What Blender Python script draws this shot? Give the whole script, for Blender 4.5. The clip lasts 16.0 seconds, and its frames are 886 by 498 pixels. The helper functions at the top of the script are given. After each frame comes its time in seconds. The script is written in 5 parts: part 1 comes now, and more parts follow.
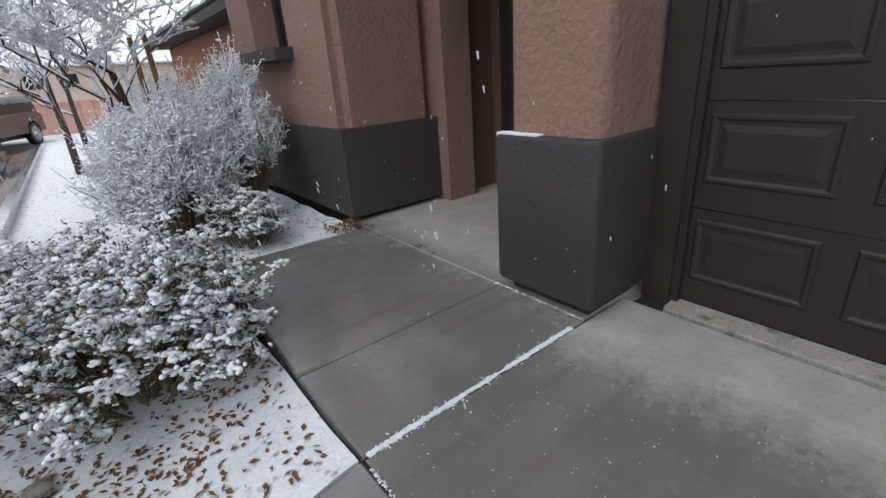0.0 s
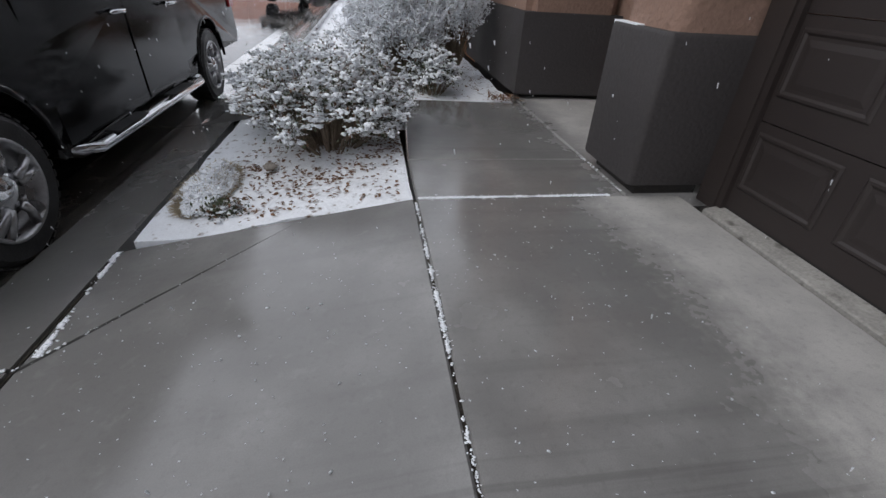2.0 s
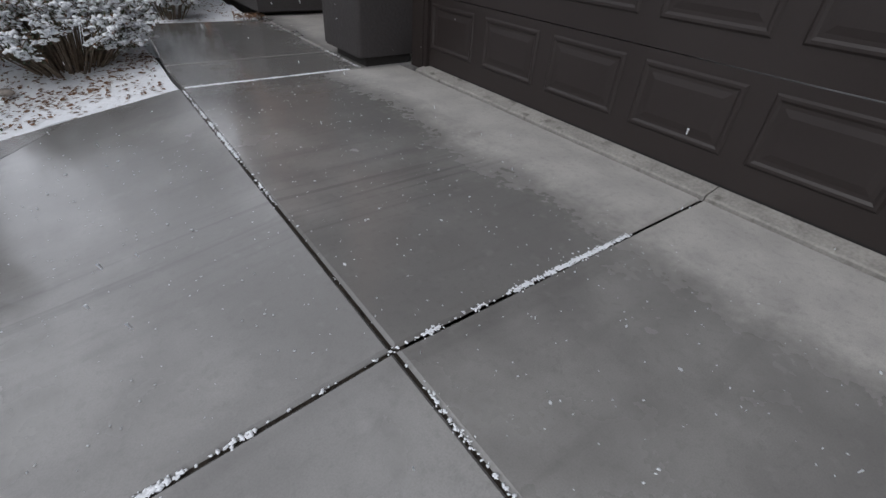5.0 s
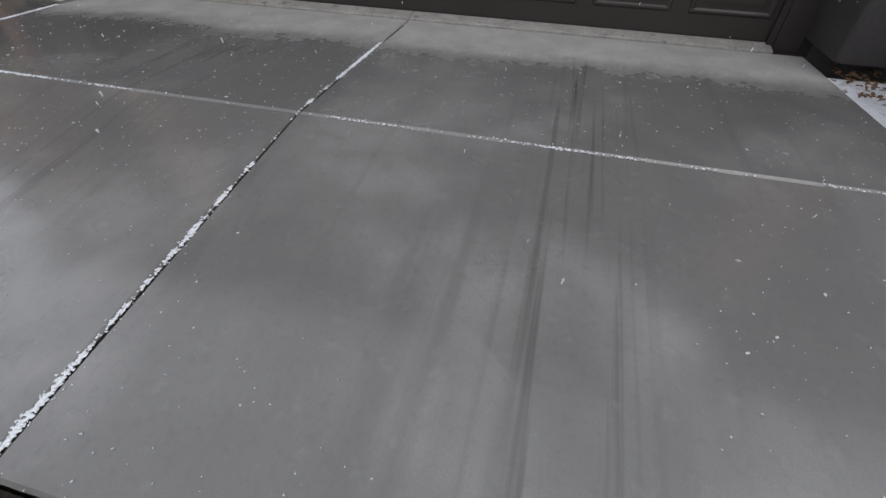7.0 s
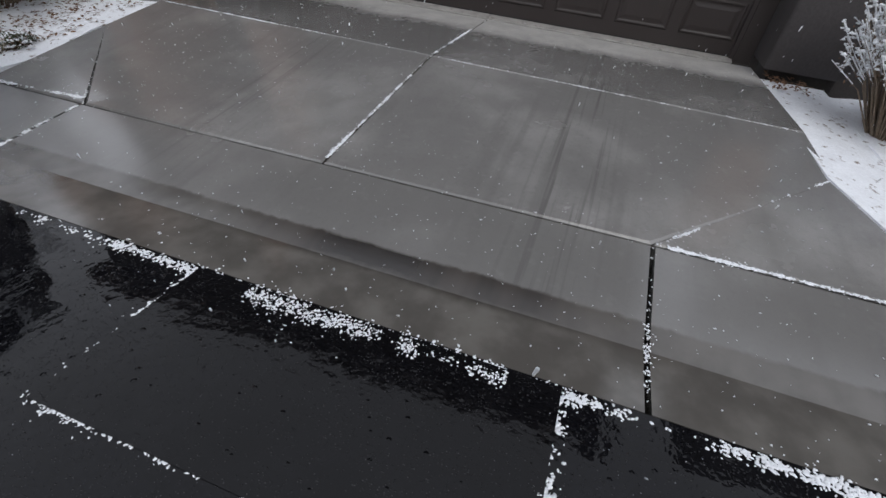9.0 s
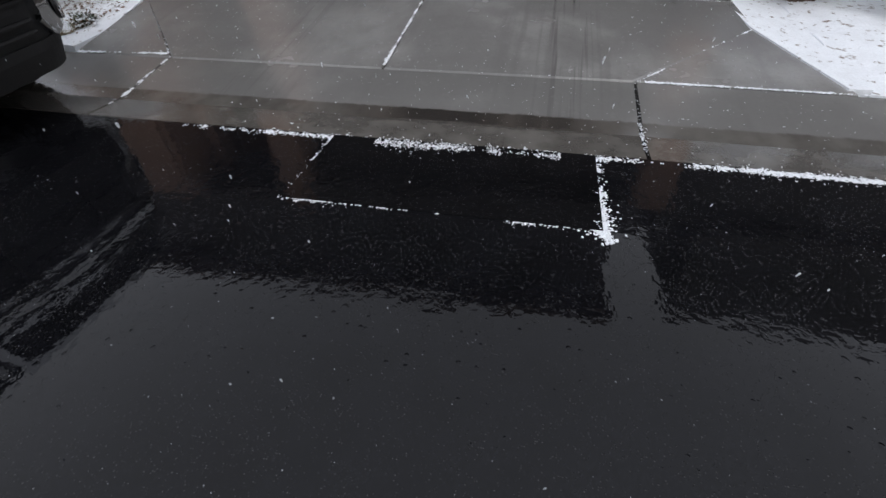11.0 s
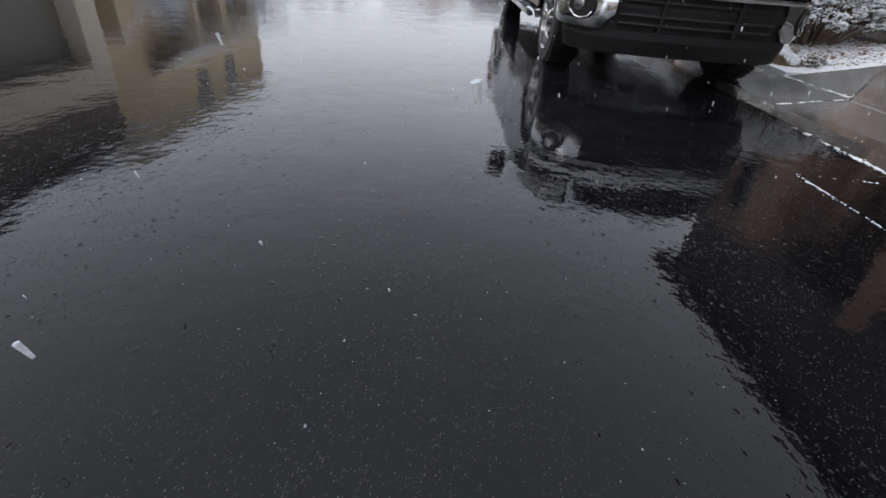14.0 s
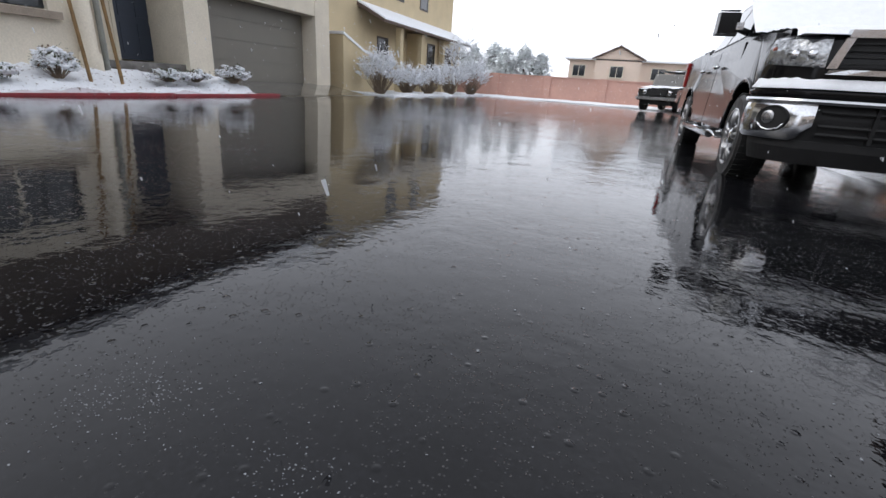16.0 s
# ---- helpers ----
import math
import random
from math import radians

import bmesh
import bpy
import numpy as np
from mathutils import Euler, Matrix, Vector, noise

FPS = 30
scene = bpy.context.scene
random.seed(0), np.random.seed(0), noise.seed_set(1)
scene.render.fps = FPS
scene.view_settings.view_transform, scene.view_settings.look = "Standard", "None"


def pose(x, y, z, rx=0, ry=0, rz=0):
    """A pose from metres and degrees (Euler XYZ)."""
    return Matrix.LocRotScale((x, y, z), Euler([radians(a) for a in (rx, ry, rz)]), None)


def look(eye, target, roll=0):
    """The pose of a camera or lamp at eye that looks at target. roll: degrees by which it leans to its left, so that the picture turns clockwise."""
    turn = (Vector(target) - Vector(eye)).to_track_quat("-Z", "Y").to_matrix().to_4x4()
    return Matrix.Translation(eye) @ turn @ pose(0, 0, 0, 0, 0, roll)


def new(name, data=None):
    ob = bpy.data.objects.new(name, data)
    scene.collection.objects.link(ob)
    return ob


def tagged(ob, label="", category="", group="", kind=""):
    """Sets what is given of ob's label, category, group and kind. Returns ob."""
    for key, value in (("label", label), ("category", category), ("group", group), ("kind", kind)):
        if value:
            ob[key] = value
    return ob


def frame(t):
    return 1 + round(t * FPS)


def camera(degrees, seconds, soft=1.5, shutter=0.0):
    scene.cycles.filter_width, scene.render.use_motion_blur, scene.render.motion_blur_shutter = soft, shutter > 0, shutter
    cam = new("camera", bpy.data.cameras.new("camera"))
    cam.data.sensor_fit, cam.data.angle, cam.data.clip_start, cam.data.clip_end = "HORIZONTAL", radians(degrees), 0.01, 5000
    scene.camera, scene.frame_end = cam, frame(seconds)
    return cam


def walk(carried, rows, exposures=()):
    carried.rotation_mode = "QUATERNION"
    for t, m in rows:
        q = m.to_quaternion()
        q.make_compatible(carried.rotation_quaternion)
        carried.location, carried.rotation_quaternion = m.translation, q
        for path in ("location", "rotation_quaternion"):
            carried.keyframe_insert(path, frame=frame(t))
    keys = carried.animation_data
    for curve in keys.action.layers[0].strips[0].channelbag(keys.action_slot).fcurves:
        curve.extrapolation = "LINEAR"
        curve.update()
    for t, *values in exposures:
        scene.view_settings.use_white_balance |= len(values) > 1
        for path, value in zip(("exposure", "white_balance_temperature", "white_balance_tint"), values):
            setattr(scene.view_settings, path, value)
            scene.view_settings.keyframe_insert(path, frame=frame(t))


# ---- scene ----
cam = camera(89.3, 16.0)
PATH = [
    (0, (-0.46, 1.503, 1.247), (0.667, 2.979, 0.505), -4.2),
    (0.5, (-0.37, 1.211, 1.188), (0.515, 2.786, 0.331), -2.1),
    (1, (-0.328, 0.939, 1.161), (0.456, 2.54, 0.253), -1.9),
    (1.5, (-0.285, 0.645, 1.12), (0.284, 2.301, 0.154), 1.0),
    (2, (-0.246, 0.33, 1.11), (0.061, 2.004, 0.061), 3.6),
    (2.5, (-0.216, -0.014, 1.111), (0.003, 1.636, 0.002), 4.0),
    (3, (-0.127, -0.321, 1.113), (-0.074, 1.313, -0.039), 2.7),
    (3.5, (-0.082, -0.577, 1.109), (0.002, 1.001, -0.117), 5.3),
    (4, (-0.135, -0.773, 1.102), (0.196, 0.802, -0.086), 5.3),
    (4.5, (-0.274, -0.753, 1.023), (0.348, 0.721, -0.178), 4.2),
    (5, (-0.431, -0.728, 0.949), (0.584, 0.544, -0.214), 4.1),
    (5.2, (-0.496, -0.736, 0.923), (0.674, 0.399, -0.237), 5.6),
    (7.5, (-2.261, -1.21, 0.901), (-0.781, -0.918, -0.411), 1.9),
    (8, (-2.769, -1.224, 0.983), (-1.254, -0.867, -0.273), 4.3),
    (8.5, (-3.13, -1.269, 1.008), (-1.636, -0.751, -0.217), 4.7),
    (8.7, (-3.268, -1.291, 1.015), (-1.752, -0.818, -0.201), 6.4),
    (10.8, (-4.676, -1.071, 1.014), (-3.199, -0.874, -0.32), 1.5),
    (11, (-4.718, -1.092, 1.002), (-3.264, -0.795, -0.339), 0.3),
    (11.5, (-4.784, -1.188, 0.825), (-3.406, -0.65, -0.521), 0.6),
    (12, (-4.756, -1.285, 0.643), (-3.59, -0.557, -0.809), 2.7),
    (12.5, (-4.856, -1.505, 0.643), (-4.001, -0.384, -0.775), -0.7),
    (13, (-4.938, -1.664, 0.626), (-4.168, -0.316, -0.635), 3.5),
    (13.5, (-4.937, -1.904, 0.651), (-4.541, -0.336, -0.527), 3.4),
    (14, (-5.042, -2.119, 0.63), (-4.978, -0.478, -0.512), 5.1),
    (14.5, (-5.086, -2.267, 0.583), (-5.187, -0.599, -0.517), 5.7),
    (15, (-5.107, -2.351, 0.53), (-5.36, -0.615, -0.43), 4.5),
    (15.5, (-5.091, -2.382, 0.414), (-5.573, -0.592, -0.336), 2.9),
    (16, (-5.069, -2.406, 0.363), (-5.693, -0.64, -0.336), 4.0),
]
walk(cam, [(t, look(e, tg, r)) for t, e, tg, r in PATH], [(0, 0.12), (4, 0.0), (8.5, 0.0), (11, 0.16), (12.5, 0.2), (14, 0.3), (16, 0.3)])

# ---- world, sun, exposure ----
world = bpy.data.worlds.new("overcast_sky")
scene.world = world
world.use_nodes = True
wn, wl = world.node_tree.nodes, world.node_tree.links
wn.clear()
sky = wn.new("ShaderNodeTexSky")
sky.sky_type, sky.sun_disc = "NISHITA", False
sky.sun_elevation, sky.sun_rotation = radians(48), radians(250)
sky.dust_density, sky.air_density = 4.0, 1.0
hsv = wn.new("ShaderNodeHueSaturation")
hsv.inputs["Saturation"].default_value = 0.25
veil = wn.new("ShaderNodeMix")
veil.data_type = "RGBA"
veil.inputs["Factor"].default_value = 0.8
veil.inputs["B"].default_value = (7.75, 8.05, 8.95, 1)
back = wn.new("ShaderNodeBackground")
back.inputs["Strength"].default_value = 0.122
wout = wn.new("ShaderNodeOutputWorld")
wl.new(sky.outputs[0], hsv.inputs["Color"])
wl.new(hsv.outputs[0], veil.inputs["A"])
dirn, up_z, fade, tone = wn.new("ShaderNodeTexCoord"), wn.new("ShaderNodeSeparateXYZ"), wn.new("ShaderNodeMapRange"), wn.new("ShaderNodeVectorMath")
fade.interpolation_type = "SMOOTHSTEP"
fade.inputs["From Max"].default_value = 0.85
fade.inputs["To Min"].default_value, fade.inputs["To Max"].default_value = 1.48, 0.95
tone.operation = "SCALE"
wl.new(dirn.outputs["Generated"], up_z.inputs[0])
wl.new(up_z.outputs["Z"], fade.inputs["Value"])
wl.new(veil.outputs["Result"], tone.inputs[0])
wl.new(fade.outputs[0], tone.inputs["Scale"])
wl.new(tone.outputs[0], back.inputs["Color"])
wl.new(back.outputs[0], wout.inputs[0])
sun = new("sun", bpy.data.lights.new("sun", "SUN"))
sun.data.energy, sun.data.angle, sun.data.color = 0.5, radians(40), (1.0, 0.97, 0.93)
sun.matrix_world = look((-20, -8, 24), (0, 0, 0))


# ---- materials ----
def mat(name, base, rough=0.6, metal=0.0, vary=0.25, scale=6.0, fine=60.0, bump=0.2, bump_scale=80.0, spec=0.5, rough_vary=0.1,
        stain=None, coat=0.0, per_object=0.0, depth=0.004):
    """A surface with broad blotches, fine grain and relief; stain: (colour, scale, threshold)."""
    m = bpy.data.materials.new(name)
    m.use_nodes = True
    n, l = m.node_tree.nodes, m.node_tree.links
    b = n["Principled BSDF"]
    tc = n.new("ShaderNodeTexCoord")
    big, small = n.new("ShaderNodeTexNoise"), n.new("ShaderNodeTexNoise")
    for t, s, d in ((big, scale, 5), (small, fine, 3)):
        t.inputs["Scale"].default_value, t.inputs["Detail"].default_value = s, d
        l.new(tc.outputs["Object"], t.inputs["Vector"])
    add = n.new("ShaderNodeMath")
    add.operation = "ADD"
    l.new(big.outputs[0], add.inputs[0])
    l.new(small.outputs[0], add.inputs[1])
    ramp = n.new("ShaderNodeMapRange")
    ramp.inputs["From Min"].default_value, ramp.inputs["From Max"].default_value = 0.65, 1.35
    ramp.inputs["To Min"].default_value, ramp.inputs["To Max"].default_value = 1 - vary, 1 + vary
    l.new(add.outputs[0], ramp.inputs["Value"])
    mul = n.new("ShaderNodeVectorMath")
    mul.operation = "SCALE"
    mul.inputs[0].default_value = base[:3]
    l.new(ramp.outputs[0], mul.inputs["Scale"])
    col = mul.outputs[0]
    if stain:
        st = n.new("ShaderNodeTexNoise")
        st.inputs["Scale"].default_value, st.inputs["Detail"].default_value = stain[1], 6
        l.new(tc.outputs["Object"], st.inputs["Vector"])
        edge = n.new("ShaderNodeMapRange")
        edge.inputs["From Min"].default_value, edge.inputs["From Max"].default_value = stain[2], stain[2] + 0.12
        l.new(st.outputs[0], edge.inputs["Value"])
        mx = n.new("ShaderNodeMix")
        mx.data_type = "RGBA"
        l.new(edge.outputs[0], mx.inputs["Factor"])
        l.new(col, mx.inputs["A"])
        mx.inputs["B"].default_value = (*stain[0], 1)
        col = mx.outputs["Result"]
    if per_object:
        oi = n.new("ShaderNodeObjectInfo")
        pr = n.new("ShaderNodeMapRange")
        pr.inputs["To Min"].default_value, pr.inputs["To Max"].default_value = 1 - per_object, 1 + per_object
        l.new(oi.outputs["Random"], pr.inputs["Value"])
        pm = n.new("ShaderNodeVectorMath")
        pm.operation = "SCALE"
        l.new(col, pm.inputs[0])
        l.new(pr.outputs[0], pm.inputs["Scale"])
        col = pm.outputs[0]
    l.new(col, b.inputs["Base Color"])
    rr = n.new("ShaderNodeMapRange")
    rr.inputs["From Min"].default_value, rr.inputs["From Max"].default_value = 0.3, 0.7
    rr.inputs["To Min"].default_value, rr.inputs["To Max"].default_value = max(0.0, rough - rough_vary), min(1, rough + rough_vary)
    l.new(big.outputs[0], rr.inputs["Value"])
    l.new(rr.outputs[0], b.inputs["Roughness"])
    b.inputs["Metallic"].default_value = metal
    b.inputs["Specular IOR Level"].default_value = spec
    b.inputs["Coat Weight"].default_value = coat
    b.inputs["Coat Roughness"].default_value = 0.04
    if bump:
        rn = n.new("ShaderNodeTexNoise")
        rn.inputs["Scale"].default_value, rn.inputs["Detail"].default_value = bump_scale, 4
        l.new(tc.outputs["Object"], rn.inputs["Vector"])
        bp = n.new("ShaderNodeBump")
        bp.inputs["Strength"].default_value, bp.inputs["Distance"].default_value = bump, depth
        l.new(rn.outputs[0], bp.inputs["Height"])
        l.new(bp.outputs[0], b.inputs["Normal"])
    return m


def node_math(m, op, a, b=None, c=None):
    x = m.node_tree.nodes.new("ShaderNodeMath")
    x.operation = op
    for i, v in enumerate((a, b, c)):
        if v is None:
            continue
        if isinstance(v, (int, float)):
            x.inputs[i].default_value = v
        else:
            m.node_tree.links.new(v, x.inputs[i])
    return x.outputs[0]


def noise_out(m, vec, scale, detail=4.0):
    x = m.node_tree.nodes.new("ShaderNodeTexNoise")
    x.inputs["Scale"].default_value, x.inputs["Detail"].default_value = scale, detail
    m.node_tree.links.new(vec, x.inputs["Vector"])
    return x.outputs[0]


def step_out(m, v, lo, hi, a=0.0, b=1.0):
    x = m.node_tree.nodes.new("ShaderNodeMapRange")
    x.interpolation_type = "SMOOTHSTEP"
    for k, q in (("From Min", lo), ("From Max", hi), ("To Min", a), ("To Max", b)):
        x.inputs[k].default_value = q
    m.node_tree.links.new(v, x.inputs["Value"])
    return x.outputs[0]


def mix_out(m, f, a, b):
    x = m.node_tree.nodes.new("ShaderNodeMix")
    x.data_type = "RGBA"
    for k, v in (("Factor", f), ("A", a), ("B", b)):
        if isinstance(v, (tuple, int, float)):
            x.inputs[k].default_value = v if not isinstance(v, tuple) else (*v[:3], 1)
        else:
            m.node_tree.links.new(v, x.inputs[k])
    return x.outputs["Result"]


def wet_concrete(name, dry_edge, gutter_edge=None):
    """Wet broom-finished concrete; x beyond dry_edge is sheltered by the eaves and dry."""
    m = bpy.data.materials.new(name)
    m.use_nodes = True
    n, l = m.node_tree.nodes, m.node_tree.links
    b = n["Principled BSDF"]
    pos = n.new("ShaderNodeNewGeometry").outputs["Position"]
    sep = n.new("ShaderNodeSeparateXYZ")
    l.new(pos, sep.inputs[0])
    broad, mid, grit = noise_out(m, pos, 0.9, 4), noise_out(m, pos, 5.0, 6), noise_out(m, pos, 220.0, 2)
    wob = node_math(m, "ADD", node_math(m, "MULTIPLY_ADD", broad, 0.4, -0.2), node_math(m, "MULTIPLY_ADD", mid, 0.34, -0.17))
    wob = node_math(m, "ADD", wob, node_math(m, "MULTIPLY_ADD", noise_out(m, pos, 26.0, 5), 0.3, -0.15))
    edge = node_math(m, "ADD", sep.outputs[0], wob)
    dry = step_out(m, edge, dry_edge - 0.2, dry_edge + 0.24)
    damp = step_out(m, broad, 0.42, 0.62)
    wet_col = mix_out(m, damp, (0.19, 0.186, 0.179), (0.285, 0.279, 0.269))
    wet_col = mix_out(m, step_out(m, mid, 0.35, 0.7, 0.0, 0.45), wet_col, (0.165, 0.16, 0.154))
    dry_col = mix_out(m, step_out(m, mid, 0.3, 0.7), (0.385, 0.373, 0.355), (0.47, 0.456, 0.432))
    col = mix_out(m, dry, wet_col, dry_col)
    # long tyre-wiped streaks down the slope
    st = n.new("ShaderNodeVectorMath")
    st.operation = "MULTIPLY"
    st.inputs[1].default_value = (0.35, 7.0, 1.0)
    l.new(pos, st.inputs[0])
    streak = step_out(m, noise_out(m, st.outputs[0], 1.0, 4), 0.54, 0.72, 0.0, 0.5)
    wet = node_math(m, "SUBTRACT", 1.0, dry)
    col = mix_out(m, node_math(m, "MULTIPLY", streak, wet), col, (0.15, 0.146, 0.14))
    # dark rubber marks where the tyres run
    fine_st = n.new("ShaderNodeVectorMath")
    fine_st.operation = "MULTIPLY"
    fine_st.inputs[1].default_value = (0.6, 26.0, 1.0)
    l.new(pos, fine_st.inputs[0])
    lines = step_out(m, noise_out(m, fine_st.outputs[0], 1.0, 5), 0.5, 0.68)
    for track, wide, much in ((-1.3, 0.3, 0.75), (0.85, 0.35, 0.4)):
        off = node_math(m, "ABSOLUTE", node_math(m, "ADD", sep.outputs[1], -track))
        col = mix_out(m, node_math(m, "MULTIPLY", node_math(m, "MULTIPLY", lines, step_out(m, off, wide, 0.05)), node_math(m, "MULTIPLY", wet, much)), col, (0.09, 0.087, 0.083))
    col = mix_out(m, step_out(m, grit, 0.3, 0.75, 0.0, 0.22), col, (0.12, 0.117, 0.112))
    col = mix_out(m, step_out(m, noise_out(m, pos, 38.0, 5), 0.5, 0.74, 0.0, 0.2), col, (0.115, 0.112, 0.107))
    col = mix_out(m, step_out(m, noise_out(m, pos, 16.0, 6), 0.58, 0.75, 0.0, 0.18), col, (0.34, 0.335, 0.325))
    flow = None
    if gutter_edge is not None:
        # meltwater and silt standing in the gutter
        run = noise_out(m, st.outputs[0], 0.5, 3)
        bent = node_math(m, "ADD", sep.outputs[0], node_math(m, "MULTIPLY", wob, 0.09))
        flow = step_out(m, bent, gutter_edge + 0.012, gutter_edge - 0.012)
        along = step_out(m, node_math(m, "ABSOLUTE", node_math(m, "ADD", sep.outputs[1], 0.75)), 1.1, 0.45, 0.25, 1.0)
        deep = node_math(m, "MULTIPLY", flow, step_out(m, node_math(m, "MULTIPLY_ADD", run, 0.1, bent), gutter_edge - 0.13, gutter_edge - 0.06))
        deep = node_math(m, "MULTIPLY", deep, along)
        silt = mix_out(m, step_out(m, mid, 0.35, 0.7), (0.085, 0.079, 0.071), (0.145, 0.137, 0.124))
        wet_silt = mix_out(m, step_out(m, run, 0.35, 0.65), (0.022, 0.019, 0.017), (0.06, 0.052, 0.045))
        col = mix_out(m, 0.45, col, (0.13, 0.127, 0.122))
        col = mix_out(m, flow, col, silt)
        col = mix_out(m, deep, col, wet_silt)
    l.new(col, b.inputs["Base Color"])
    wr = step_out(m, node_math(m, "MULTIPLY_ADD", mid, 0.4, broad), 0.5, 0.9, 0.10, 0.29)
    rough = node_math(m, "ADD", wr, node_math(m, "MULTIPLY", dry, 0.55))
    if flow is not None:
        rough = node_math(m, "MULTIPLY", rough, step_out(m, flow, 0.0, 1.0, 1.0, 0.55))
    l.new(rough, b.inputs["Roughness"])
    l.new(node_math(m, "MULTIPLY", wet, step_out(m, broad, 0.3, 0.6, 0.6, 1.0)), b.inputs["Coat Weight"])
    b.inputs["Coat Roughness"].default_value, b.inputs["Coat IOR"].default_value = 0.13, 1.36
    bp = n.new("ShaderNodeBump")
    bp.inputs["Strength"].default_value, bp.inputs["Distance"].default_value = 0.13, 0.002
    l.new(noise_out(m, pos, 140.0, 4), bp.inputs["Height"])
    l.new(bp.outputs[0], b.inputs["Normal"])
    return m


def wet_asphalt(name, base, gloss):
    """Black asphalt under a film of meltwater: mirror-smooth pools, ripples, and pale stones that stand out of the film."""
    m = bpy.data.materials.new(name)
    m.use_nodes = True
    n, l = m.node_tree.nodes, m.node_tree.links
    b = n["Principled BSDF"]
    pos = n.new("ShaderNodeNewGeometry").outputs["Position"]
    broad, mid, grit = noise_out(m, pos, 0.55, 4), noise_out(m, pos, 4.0, 5), noise_out(m, pos, 130.0, 2)
    pool = step_out(m, node_math(m, "MULTIPLY_ADD", mid, 0.45, broad), 0.58, 0.86)
    dry = node_math(m, "SUBTRACT", 1.0, pool)
    # stones: every cell has its own height, the highest ones break the water
    vo = n.new("ShaderNodeTexVoronoi")
    vo.inputs["Scale"].default_value = 150.0
    l.new(pos, vo.inputs["Vector"])
    tint = n.new("ShaderNodeSeparateColor")
    l.new(vo.outputs["Color"], tint.inputs[0])
    dome = step_out(m, vo.outputs["Distance"], 0.42, 0.10)
    cluster = node_math(m, "MULTIPLY_ADD", noise_out(m, pos, 7.0, 4), 0.55, node_math(m, "MULTIPLY", dry, 0.1))
    bare = node_math(m, "MULTIPLY", dome, step_out(m, node_math(m, "ADD", tint.outputs[0], cluster), 1.0, 1.2))
    col = mix_out(m, step_out(m, grit, 0.35, 0.7), base, tuple(2.2 * c for c in base))
    col = mix_out(m, step_out(m, mid, 0.4, 0.7, 0.0, 0.5), col, tuple(0.6 * c for c in base))
    col = mix_out(m, node_math(m, "MULTIPLY", bare, step_out(m, tint.outputs[1], 0.1, 0.9, 0.25, 1.0)), col, (0.055, 0.0545, 0.056))
    l.new(col, b.inputs["Base Color"])
    rough = step_out(m, pool, 0.0, 1.0, gloss + 0.035, gloss)
    l.new(node_math(m, "MULTIPLY_ADD", bare, 0.3, rough), b.inputs["Roughness"])
    b.inputs["Specular IOR Level"].default_value = 0.5
    b.inputs["IOR"].default_value = 1.35
    bp = n.new("ShaderNodeBump")
    bp.inputs["Distance"].default_value = 0.004
    l.new(step_out(m, pool, 0.0, 1.0, 0.55, 0.22), bp.inputs["Strength"])
    relief = node_math(m, "ADD", node_math(m, "MULTIPLY", noise_out(m, pos, 5.0, 2), 1.5), node_math(m, "MULTIPLY", noise_out(m, pos, 26.0, 2), 0.5))
    relief = node_math(m, "ADD", relief, node_math(m, "MULTIPLY", bare, 0.5))
    # small pits and drops in the film
    pit = n.new("ShaderNodeTexVoronoi")
    pit.inputs["Scale"].default_value = 24.0
    l.new(pos, pit.inputs["Vector"])
    seed = n.new("ShaderNodeSeparateColor")
    l.new(pit.outputs["Color"], seed.inputs[0])
    drop = node_math(m, "MULTIPLY", step_out(m, pit.outputs["Distance"], 0.24, 0.08), step_out(m, seed.outputs[0], 0.66, 0.72))
    relief = node_math(m, "ADD", relief, node_math(m, "MULTIPLY", drop, 0.8))
    l.new(relief, bp.inputs["Height"])
    l.new(bp.outputs[0], b.inputs["Normal"])
    return m


M_CONC = wet_concrete("wet_concrete", 1.06)
M_WALK = wet_concrete("wet_walk_concrete", 1.40)
M_PAN = wet_concrete("wet_gutter_concrete", 9.0, -2.07)
M_ASPH = wet_asphalt("wet_asphalt", (0.0032, 0.0033, 0.0042), 0.016)
M_PATCH = wet_asphalt("patched_asphalt", (0.0028, 0.0028, 0.0034), 0.05)
M_SNOW = mat("snow", (0.86, 0.885, 0.92), 0.75, vary=0.05, scale=14, fine=120, bump=0.5, bump_scale=60, depth=0.008)
M_SNOWBED = mat("trodden_snow", (0.84, 0.865, 0.90), 0.8, vary=0.08, scale=9, fine=70, bump=0.7, bump_scale=35, depth=0.012,
                stain=((0.16, 0.11, 0.075), 16.0, 0.60))
M_SLUSH = mat("melting_flakes", (0.26, 0.275, 0.30), 0.35, vary=0.5, scale=30, fine=200, bump=0.3)
M_FLAKE = mat("wet_flakes", (0.62, 0.64, 0.67), 0.5, vary=0.4, scale=30, fine=200, bump=0.3)
M_SOIL = mat("wet_soil", (0.06, 0.045, 0.033), 0.85, vary=0.5, scale=5, fine=80, bump=0.8, bump_scale=50, depth=0.01)
M_STUCCO = mat("pink_brown_stucco", (0.27, 0.172, 0.13), 0.85, vary=0.14, scale=3, fine=50, bump=1.0, bump_scale=28, depth=0.014)
M_STUCCO_DK = mat("dark_grey_stucco", (0.048, 0.043, 0.043), 0.75, vary=0.2, scale=2.5, fine=60, bump=0.7, bump_scale=38, depth=0.007)
# footing coloured near black to carry the shadow gap below the plinths
M_RECESS = mat("shade_dark_footing", (0.03, 0.027, 0.025), 0.9, vary=0.3, bump=0.5)
